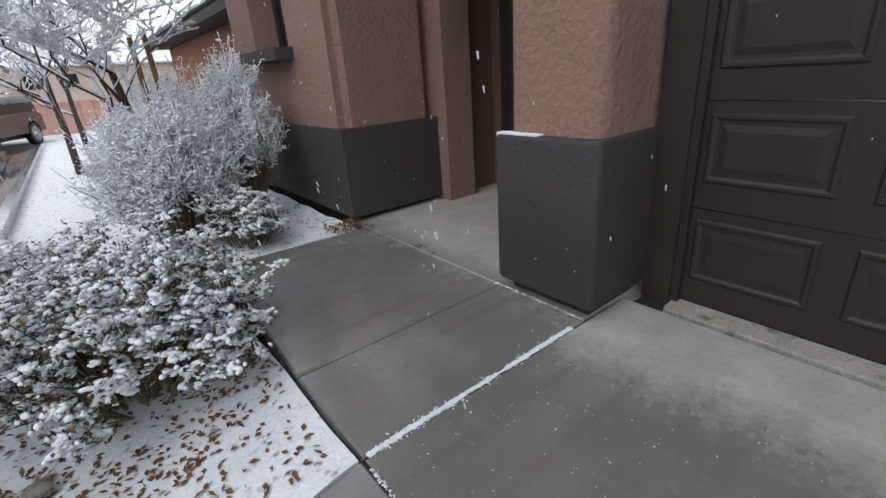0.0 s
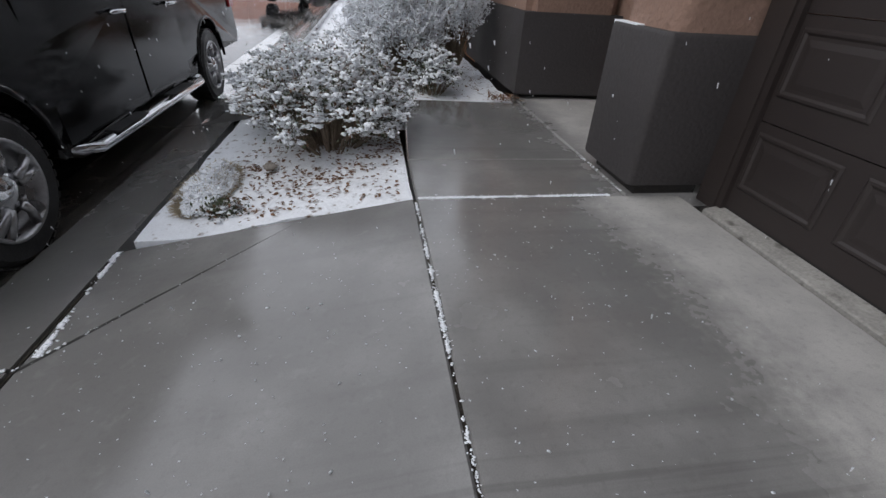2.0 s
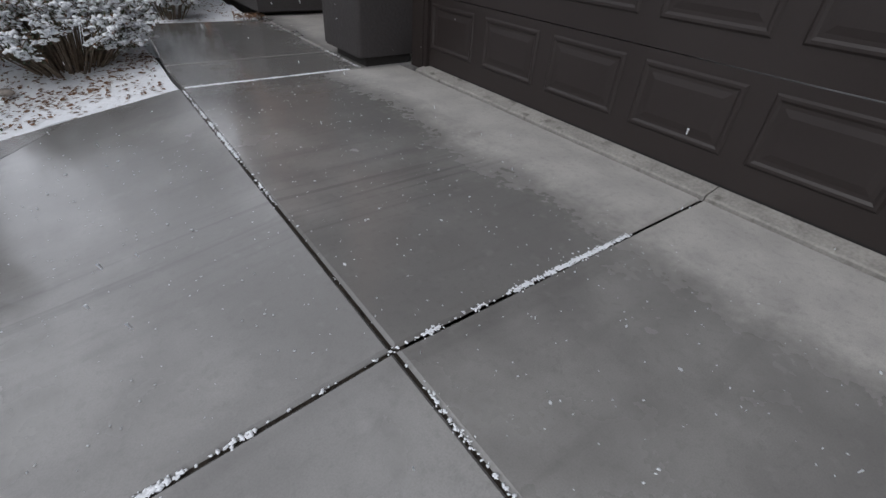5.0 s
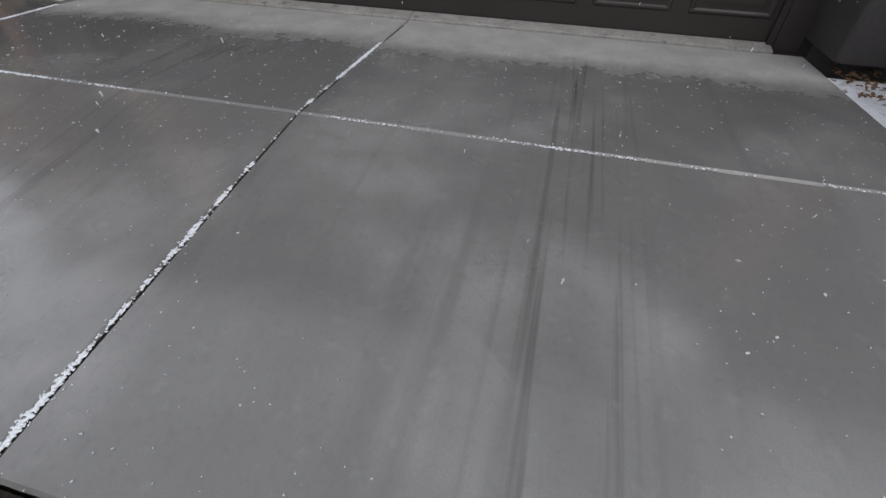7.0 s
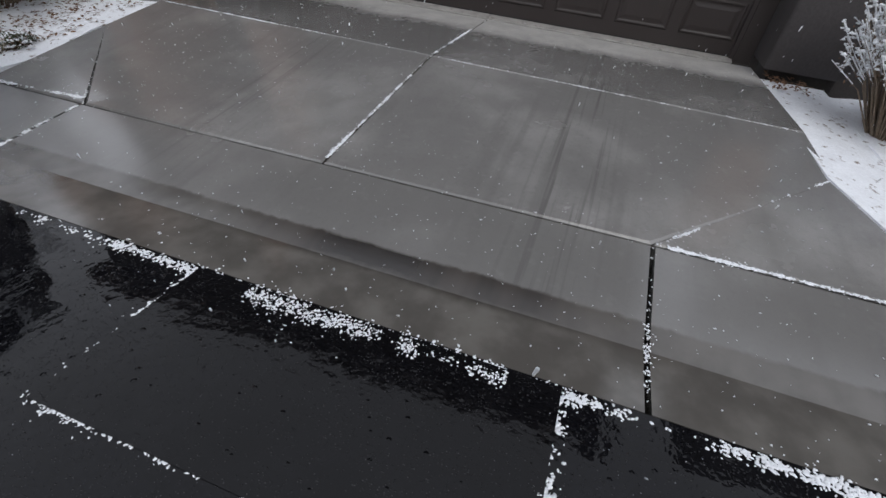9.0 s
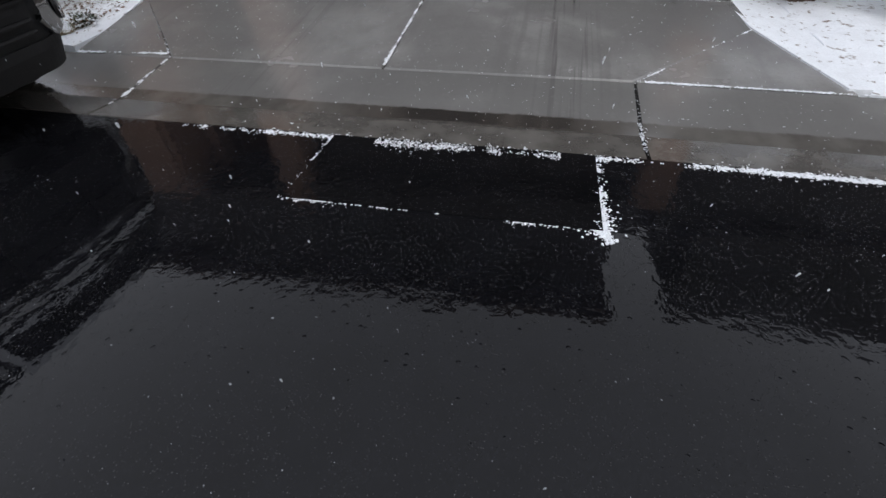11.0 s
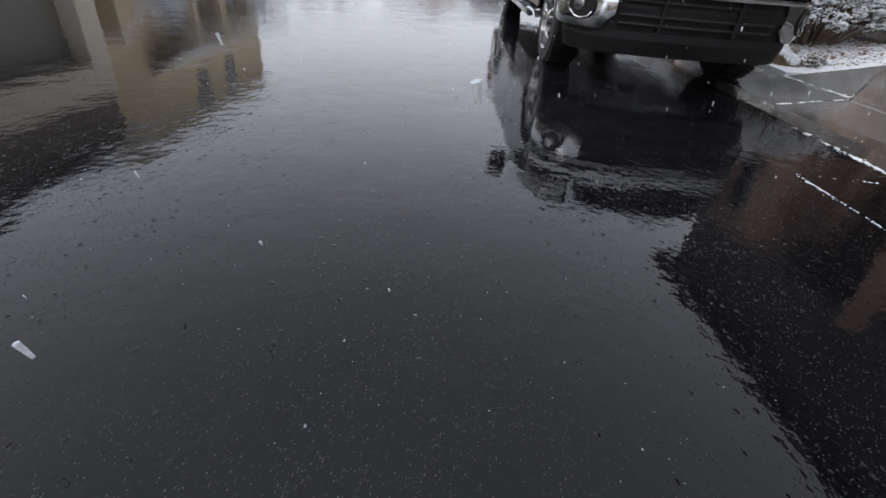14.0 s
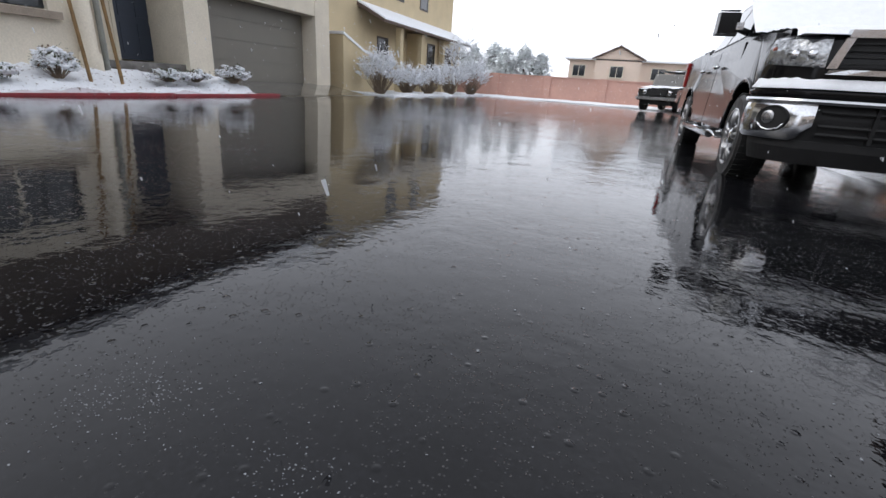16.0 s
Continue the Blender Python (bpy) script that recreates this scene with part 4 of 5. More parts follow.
for s in (-1, 1):
    bm = bmesh.new()
    st = [[bm.verts.new((s * xa, front_y(xa) + 0.05, z)), bm.verts.new((s * xa, front_y(xa) - 0.022, z)), bm.verts.new((s * xb, front_y(xb) - 0.022, z)), bm.verts.new((s * xb, front_y(xb) + 0.05, z))]
          for xa, xb, z in ((0.635, 0.692, 0.970), (0.610, 0.664, 1.07), (0.580, 0.632, 1.170))]
    for p, q in zip(st, st[1:]):
        for k in range(4):
            bm.faces.new((p[k], q[k], q[(k + 1) % 4], p[(k + 1) % 4]))
    part("surround_post", bm, M_CHROME, gr, "chrome side post")
for k in range(4):
    z = 0.995 + k * 0.044
    w = 0.63 - 0.05 * (z - 0.97) / 0.2
    part("grille_bar", rail(lambda f: -w + 2 * w * f, lambda f: -w + 2 * w * f, lambda f: z, lambda f: z + 0.022, 0.004), M_BLKPLASTIC, gr)
bm = boxed((-0.1, 0.1, 0.1, 5.0, 0.22, 0.36))
part("exhaust", bm, M_BLKPLASTIC, truck, bevel=0.02)
bm = bmesh.new()
tube(bm, [(-0.75, 0.0, 0.36), (0.75, 0.0, 0.36)], [0.05, 0.05], 10)
part("axle", bm, M_ALLOY, truck)
bm = bmesh.new()
tube(bm, [(-0.78, 3.7, 0.395), (-0.12, 3.7, 0.395), (0, 3.7, 0.395), (0.12, 3.7, 0.395), (0.78, 3.7, 0.395)], [0.05, 0.06, 0.15, 0.06, 0.05], 10)
part("rear_axle", bm, M_BLKPLASTIC, truck)
part("skid_plate", boxed((-0.6, 0.6, -0.6, -0.25, 0.31, 0.335)), M_ALLOY, truck, bevel=0.01)
for s in (-1, 1):
    part("tail_light", boxed((*sorted((s * 0.90, s * 0.992)), 4.85, 5.045, 0.95, 1.36)), mat("red_lens", (0.30, 0.012, 0.012), 0.15, vary=0.2, bump=0), truck, "red tail light", bevel=0.01)
part("rear_bumper", boxed((-0.97, 0.97, 4.98, 5.16, 0.50, 0.66)), M_CHROME, truck, bevel=0.02)


def snow_patch(name, xs, ys, zf, keep, thick=0.03, parent=None, seed=1):
    """Lumpy snow over a surface: zf(x, y) is the surface, keep(x, y) how much lies there, 0 to 1."""
    v, f, w = [], [], len(xs)
    for y in ys:
        for x in xs:
            k = max(0.0, min(1.0, keep(x, y) + 0.35 * noise.noise((x * 7, y * 7, seed))))
            v.append((x, y, zf(x, y) + (thick * k * (0.8 + 0.5 * noise.noise((x * 16, y * 16, seed + 5)))) - (0.012 if k <= 0.02 else 0)))
    for j in range(len(ys) - 1):
        for i in range(w - 1):
            f.append([j * w + i, j * w + i + 1, (j + 1) * w + i + 1, (j + 1) * w + i])
    return raw(name, v, f, M_SNOW, parent, True)


def hood_z(x, y):
    f = y - front_y(x)
    return 1.262 + 0.08 * min(1.0, max(0.0, (y + 0.4) / 1.0)) if f > 0.36 else 1.205 + 0.057 * max(0.0, min(1.0, (f - 0.06) / 0.29)) ** 0.6


snow_patch("snow", span(-0.88, 0.88, 0.055), span(-0.88, 0.62, 0.04), lambda x, y: hood_z(x, y) + 0.006, lambda x, y: (1.0 if y - front_y(x) > 0.07 else -1.0) - 4 * max(0, abs(x) - 0.8), 0.04, truck)
snow_patch("snow", span(-0.9, 0.9, 0.05), span(0.58, 1.38, 0.05), lambda x, y: 1.345 + (y - 0.6) * 0.714 + 0.014, lambda x, y: 1.1 - 9 * max(0, abs(x) - 0.86 + (y - 0.58) * 0.28), 0.035, truck, 3)
snow_patch("snow", span(-0.56, 0.56, 0.07), span(1.5, 2.5, 0.08), lambda x, y: 1.965, lambda x, y: 1.0, 0.04, truck, 4)
wrap("snow", M_SNOW, truck, 0, 0.95, lambda f: [(-0.03, 0.829), (0.030, 0.829), (0.030 + 0.008 * noise.noise((f * 40, 1, 0)), 0.838), (0.016, 0.865 + 0.014 * noise.noise((f * 30, 2, 0))), (0.0, 0.90 + 0.02 * noise.noise((f * 24, 3, 0))), (-0.03, 0.915)], both=True)
for s in (-1, 1):
    snow_patch("snow", span(s * 1.02, s * 1.21, 0.03), span(0.88, 0.99, 0.03), lambda x, y: 1.605, lambda x, y: 0.9, 0.02, truck, 8)
snow_patch("snow", span(-0.9, 0.9, 0.08), span(3.0, 4.95, 0.1), lambda x, y: 1.39, lambda x, y: 0.9, 0.05, truck, 9)


# ---- across the street ----
FX = -15.0
far_bed = sheet("snowy_bed", span(-15.0, -13.52, 0.1), span(-14, 7.0, 0.12), lambda x, y: gz(-13.5, y) + 0.06 + 0.36 * (-13.5 - x) / 1.5 + 0.09 * noise.noise((x * 1.6, y * 1.6, 7)) + 0.10 * noise.noise((x * 4.2, y * 4.2, 9)), M_SNOWBED)
tagged(far_bed, "lumpy snow-covered planting bed before the cream building", "flower bed", kind="structure")
kerb = thing("kerb", "kerb with worn red paint", "kerb", kind="structure")
for y0 in span(-14, 4.6, 3.1):
    part("kerb_stone", boxed((-13.72, -13.45, y0 + 0.01, y0 + 3.09, -0.5, gz(-13.5, y0 + 1.5) + 0.05)), M_REDKERB, kerb, bevel=0.02)
apron = raw("driveway", [(-15.1, 7.05, 0.0), (-13.45, 7.05, gz(-13.5, 7) + 0.01), (-13.45, 12.2, gz(-13.5, 12) + 0.01), (-15.1, 12.2, 0.0)], [[0, 1, 2, 3]], M_PAN)
tagged(apron, "short wet concrete driveway of the cream building", "driveway", kind="structure")

cream = thing("house", "cream stucco house with garage across the street", "house")
M_TAUPE = mat("taupe_stucco", (0.15, 0.122, 0.10), 0.85, vary=0.16, scale=1.5, fine=30, bump=0.6, bump_scale=25, depth=0.01)
parts("wall", [(FX - 6, FX, -14, 1.48, -0.5, 2.75), (FX - 6, FX, 3.52, 4.42, -0.5, 2.75), (FX - 6, FX, 1.48, 3.52, -0.5, 1.1), (FX - 6, FX, 1.48, 3.52, 2.32, 2.75)], M_CREAM, cream)
parts("porch_wall", [(FX - 6, FX - 1.05, 4.42, 5.38, -0.5, 2.75), (FX - 6, FX - 1.05, 6.46, 6.6, -0.5, 2.75), (FX - 6, FX - 1.05, 5.38, 6.46, 2.5, 2.75)], M_CREAM, cream, "shaded wall of the recessed porch")
part("pier", boxed((FX - 1.2, FX + 0.12, 6.29, 7.0, -0.5, 2.95)), M_CREAM, cream, bevel=0.03)
part("pier", boxed((FX - 1.2, FX + 0.12, 11.32, 12.1, -0.5, 2.95)), M_CREAM, cream, bevel=0.03)
part("lintel", boxed((FX - 1.2, FX + 0.1, 7.0, 11.32, 2.07, 2.95)), M_CREAM, cream, bevel=0.02)
part("upper_wall", boxed((FX - 6, FX - 0.02, -14, 12.1, 2.75, 4.5)), M_TAUPE, cream, "dark taupe upper wall")
part("side_wall", boxed((FX - 6, FX - 0.75, 12.12, 12.95, -0.5, 4.5)), M_TAUPE, cream)
rf = bmesh.new()
prism(rf, [(FX + 0.45, 4.55), (FX - 3, 5.9), (FX - 6.5, 4.55), (FX - 6.5, 4.4), (FX + 0.45, 4.4)], "y", -14.3, 13.0)
part("roof", rf, M_SNOW, cream, "roof under snow")
gd = part("garage_door", boxed((FX - 0.5, FX - 0.44, 7.0, 11.9, -0.02, 2.14)), M_GARAGE2, cream, "olive-grey sectional garage door")
for r in range(4):
    part("section", boxed((FX - 0.445, FX - 0.42, 7.01, 11.89, 0.0 + r * 0.53, 0.515 + r * 0.53)), M_GARAGE2, gd, bevel=0.012)
nd = part("front_door", boxed((FX - 1.12, FX - 1.06, 5.46, 6.40, 0.36, 2.42)), M_NAVY, cream, "navy blue front door")
parts("door_frame", [(FX - 1.12, FX - 1.03, 5.38, 5.46, 0.3, 2.5), (FX - 1.12, FX - 1.03, 6.40, 6.46, 0.3, 2.5), (FX - 1.12, FX - 1.03, 5.46, 6.40, 2.42, 2.5)], M_CREAM, nd)
for z0, z1 in ((0.5, 1.15), (1.3, 2.25)):
    for y0, y1 in ((5.56, 5.88), (5.98, 6.30)):
        part("panel", boxed((FX - 1.062, FX - 1.045, y0, y1, z0, z1)), M_NAVY, nd, bevel=0.008)
part("step", boxed((FX - 1.3, FX - 0.02, 4.42, 6.29, -0.3, 0.33)), M_PAN, cream, bevel=0.01)
w2 = part("window", boxed((FX - 0.1, FX - 0.07, 1.5, 3.5, 1.12, 2.3)), M_WINDOW, cream, "dark window with a stucco sill")
part("sill", boxed((FX - 0.08, FX + 0.14, 1.35, 3.66, 0.95, 1.08)), mat("taupe_trim", (0.30, 0.25, 0.20), 0.8, bump=0.4), w2, bevel=0.02)
parts("window_frame", [(FX - 0.08, FX + 0.03, 1.42, 1.5, 1.08, 2.35), (FX - 0.08, FX + 0.03, 3.5, 3.58, 1.08, 2.35), (FX - 0.08, FX + 0.03, 1.5, 3.5, 2.3, 2.38), (FX - 0.08, FX - 0.04, 2.48, 2.53, 1.12, 2.3)], M_CREAM, w2)
for y in (3.5, 4.08):
    bm = bmesh.new()
    tube(bm, [(-14.2, y, -0.1), (-14.2, y - 0.22, 2.6)], [0.032, 0.028], 8)
    tagged(part("tree_stake", bm, M_STAKE), "brown wooden tree stake", "stake", "stakes at the young tree")
bm = bmesh.new()
tube(bm, [(FX + 0.12, 4.02, 0.0), (FX + 0.12, 4.02, 0.42), (FX + 0.12, 4.02, 0.44), (FX + 0.12, 4.02, 2.72)], [0.19, 0.19, 0.15, 0.14], 16)
part("porch_column", bm, M_CREAM, cream, smooth=True)
bm = bmesh.new()
tube(bm, [(FX + 0.1, 4.32, 0.0), (FX + 0.1, 4.32, 2.7)], [0.055, 0.055], 10)
part("downpipe", bm, mat("grey_green_pipe", (0.30, 0.31, 0.28), 0.5, bump=0.2), cream, "grey-green downpipe", smooth=True)

yellow = thing("house", "ochre stucco house with snowy porch roof", "house")
part("wall", boxed((-21, -15.9, 13.0, 27.0, -0.6, 5.8)), M_YELLOW, yellow)
part("porch_wall", boxed((-16, -15.2, 20.5, 26.5, -0.6, 2.5)), M_YELLOW, yellow)
rf = bmesh.new()
prism(rf, [(13.0, -0.6), (16.2, -0.6), (16.2, 0.95), (14.4, 1.25), (13.0, 1.72)], "x", -16, -14.9)
part("side_wall", rf, M_YELLOW, yellow)
rf = bmesh.new()
prism(rf, [(-14.6, 2.45), (-14.6, 2.55), (-16.2, 3.35), (-16.2, 3.2)], "y", 15.6, 27.2)
part("porch_roof", rf, M_TILE, yellow)
rf = bmesh.new()
prism(rf, [(-14.58, 2.56), (-14.6, 2.62), (-16.2, 3.43), (-16.2, 3.36)], "y", 15.6, 27.2)
part("snow", rf, M_SNOW, yellow)
rf = bmesh.new()
prism(rf, [(12.97, 1.73), (14.4, 1.252), (16.2, 0.952), (16.2, 1.03), (14.4, 1.34), (12.97, 1.82)], "x", -16, -14.86)
part("low_roof", rf, M_SNOW, yellow)
for y0 in (17.6, 20.0, 23.0, 25.5):
    part("post", boxed((-15.1, -14.85, y0, y0 + 0.3, -0.5, 2.45)), M_YELLOW, yellow, bevel=0.02)
for y0, z0 in ((17.4, 0.7), (19.0, 3.9), (22.0, 3.9), (21.6, 0.8), (24.3, 0.8)):
    wy = part("window", boxed((-15.93 if z0 > 3 or y0 < 20 else -15.23, -15.88 if z0 > 3 or y0 < 20 else -15.18, y0, y0 + 0.9, z0, z0 + 1.3)), M_WINDOW, yellow)
    xx = -15.87 if z0 > 3 or y0 < 20 else -15.17
    parts("window_frame", [(xx - 0.03, xx, y0 - 0.08, y0, z0 - 0.08, z0 + 1.38), (xx - 0.03, xx, y0 + 0.9, y0 + 0.98, z0 - 0.08, z0 + 1.38), (xx - 0.03, xx, y0, y0 + 0.9, z0 + 1.3, z0 + 1.38), (xx - 0.03, xx, y0, y0 + 0.9, z0 - 0.08, z0)], M_TRIM, wy)
rf = bmesh.new()
prism(rf, [(-15.4, 5.7), (-18.5, 7.0), (-21.5, 5.7), (-21.5, 5.6), (-15.4, 5.6)], "y", 12.7, 27.3)
part("roof", rf, M_SNOW, yellow)
bed2 = sheet("snowy_bed", span(-15.9, -12.8, 0.3), span(13.0, 26.0, 0.35), lambda x, y: -0.24 + 0.1 * noise.noise((x, y, 2)) + 0.05 * noise.noise((x * 4, y * 4, 2)), M_SNOWBED)
tagged(bed2, "snowy bed before the ochre house", "flower bed", kind="structure")

# unseen houses added behind the camera to darken reflections in chrome and paint
south = thing("house", "unseen row house added at the near end to darken reflections", "house")
part("wall", boxed((-20, 8, -34, -28, -0.6, 5.6)), M_FARHOUSE, south)
part("roof", boxed((-20.5, 8.5, -34.5, -27.5, 5.6, 6.0)), M_TILE, south)
for k in range(4):
    part("garage_door", boxed((-18 + k * 6.5, -13.2 + k * 6.5, -28.0, -27.92, -0.2, 2.1)), M_GARAGE2, south)
part("wall", boxed((2.2, 9, -28, -9.0, -0.6, 5.6)), M_STUCCO_DK, south)
south_sheet = sheet("snowy_verge", span(-20, 8, 2), span(-28, -24, 2), lambda x, y: -0.12, M_SNOW)
tagged(south_sheet, "unseen snowy verge before the added row house", "snow", kind="structure")

# end of the street
fw = thing("boundary_wall", "terracotta block wall with pilasters, paled for haze", "wall", kind="structure")
for x0 in span(-16, 10, 3.25)[:-1]:
    part("panel", boxed((x0 + 0.02, x0 + 3.23, 27.0, 27.2, -0.8, 1.0)), M_FARWALL, fw)
    part("pilaster", boxed((x0 - 0.2, x0 + 0.2, 26.9, 27.3, -0.8, 1.08)), M_FARWALL, fw, bevel=0.02)
    part("coping", boxed((x0 + 0.2, x0 + 3.05, 26.95, 27.25, 1.0, 1.06)), M_FARWALL, fw)
verge = sheet("snowy_verge", span(-16, 12, 0.7), span(24.6, 27.0, 0.4), lambda x, y: -0.28 + 0.05 * noise.noise((x, y, 4)) + 0.06 * min(1, (y - 24.6)), M_SNOW)
tagged(verge, "strip of clean snow below the boundary wall", "snow", kind="structure")
fh = thing("house", "tan two-storey house, paled for haze, with snowy roofs beyond the wall", "house")
part("wall", boxed((-11.5, 14, 55, 63, -1, 3.9)), M_FARHOUSE, fh)
gb = bmesh.new()
prism(gb, [(-8.6, -1.0), (-3.8, -1.0), (-3.8, 3.9), (-6.2, 5.05), (-8.6, 3.9)], "y", 54.4, 56)
part("gable_wall", gb, M_FARHOUSE, fh)
rf = bmesh.new()
prism(rf, [(54.4, 3.85), (58.8, 5.9), (63.2, 3.85), (63.2, 3.7), (54.4, 3.7)], "x", -12, 14.5)
part("roof", rf, M_SNOW, fh)
for a, b in (((-9.0, 3.75), (-6.2, 5.1)), ((-3.4, 3.75), (-6.2, 5.1))):
    rf = bmesh.new()
    prism(rf, [(a[0], a[1]), (b[0], b[1]), (b[0], b[1] + 0.16), (a[0], a[1] + 0.16)], "y", 54.1, 57.5)
    part("gable_roof", rf, M_TILE, fh)
for x0, z0 in ((-11.0, 2.0), (-6.9, 2.0), (-2.6, 2.0), (-0.2, 2.0)):
    wy = part("window", boxed((x0, x0 + 1.3, 54.3 if x0 == -6.9 else 54.9, 54.5 if x0 == -6.9 else 55.05, z0, z0 + 1.1)), M_WINDOW, fh)
    yy = 54.28 if x0 == -6.9 else 54.88
    parts("window_frame", [(x0 - 0.1, x0, yy, yy + 0.1, z0 - 0.1, z0 + 1.2), (x0 + 1.3, x0 + 1.4, yy, yy + 0.1, z0 - 0.1, z0 + 1.2), (x0, x0 + 1.3, yy, yy + 0.1, z0 + 1.1, z0 + 1.2), (x0, x0 + 1.3, yy, yy + 0.1, z0 - 0.1, z0), (x0 + 0.62, x0 + 0.68, yy, yy + 0.08, z0, z0 + 1.1)], M_CREAM, wy)

# rust-coloured neighbour wall beyond the house
nb = thing("neighbour_house", "rust-brown stucco house with snowy eave", "house")
part("wall", boxed((1.9, 7, 8.6, 15, -0.4, 2.15)), M_FENCE, nb)
part("eave", boxed((1.5, 7.5, 8.25, 15.4, 2.17, 2.30)), M_STUCCO_DK, nb, bevel=0.03)
snow_patch("snow", span(1.44, 7.5, 0.12), span(8.19, 15.4, 0.12), lambda x, y: 2.29, lambda x, y: 1.0, 0.12, nb, 12)

# far four-wheel drive
suv = thing("off_road_vehicle", "dark four-wheel drive parked askew with snow on its roof", "car", pose(-2.85, 23.3, -0.30, 0, 0, -22))
poly = [(-2.1, 0.45), (-2.12, 0.95), (-0.75, 1.08), (1.95, 1.12), (2.1, 1.0), (2.12, 0.45)] + arch(1.3, 0.38, 0.46, 8, 172, 8) + arch(-1.35, 0.38, 0.46, 8, 172, 8)
bm = bmesh.new()
prism(bm, [(y, z) for y, z in poly], "x", -0.86, 0.86)
part("body", bm, M_GREYPAINT, suv, bevel=0.03)
bm = bmesh.new()
prism(bm, [(-0.75, 1.05), (-0.45, 1.68), (1.95, 1.70), (2.05, 1.08)], "x", -0.78, 0.78)
part("cab", bm, M_GREYPAINT, suv, bevel=0.03)
quad_panel("windshield", [(-0.68, -0.74, 1.13), (0.68, -0.74, 1.13), (0.66, -0.50, 1.62), (-0.66, -0.50, 1.62)], 0.012, M_GLASSDK, suv)
for s in (-1, 1):
    for y0, y1 in ((-0.42, 0.45), (0.52, 1.85)):
        p = [(s * 0.78, y0 - 0.1, 1.14), (s * 0.78, y1, 1.14), (s * 0.78, y1, 1.6), (s * 0.78, y0, 1.6)]
        quad_panel("side_window", p if s > 0 else p[::-1], 0.012, M_GLASSDK, suv)
    for wy in (-1.35, 1.3):
        add_wheel(suv, s * 0.76, wy, 0.38, s, 5, 0.24)
    bm = bmesh.new()
    bmesh.ops.create_uvsphere(bm, u_segments=12, v_segments=8, radius=0.1)
    for v in bm.verts:
        v.co = Vector((v.co.x + s * 0.55, v.co.y * 0.4 - 2.13, v.co.z + 0.82))
    part("headlight", bm, M_CHROME, suv, smooth=True)
part("bumper", boxed((-0.88, 0.88, -2.28, -2.1, 0.5, 0.62)), M_ALLOY, suv, "pale snowy front bumper", bevel=0.02)
part("grille", boxed((-0.4, 0.4, -2.15, -2.1, 0.7, 0.94)), M_BLKPLASTIC, suv, bevel=0.01)
part("chassis", boxed((-0.6, 0.6, -2.0, 2.0, 0.28, 0.6)), M_BLKPLASTIC, suv)
snow_patch("snow", span(-0.76, 0.76, 0.15), span(-0.42, 1.92, 0.15), lambda x, y: 1.7, lambda x, y: 1.0, 0.14, suv, 21)
snow_patch("snow", span(-0.8, 0.8, 0.15), span(-2.08, -0.8, 0.12), lambda x, y: 0.97 + (y + 2.1) * 0.09, lambda x, y: 1.0, 0.07, suv, 22)


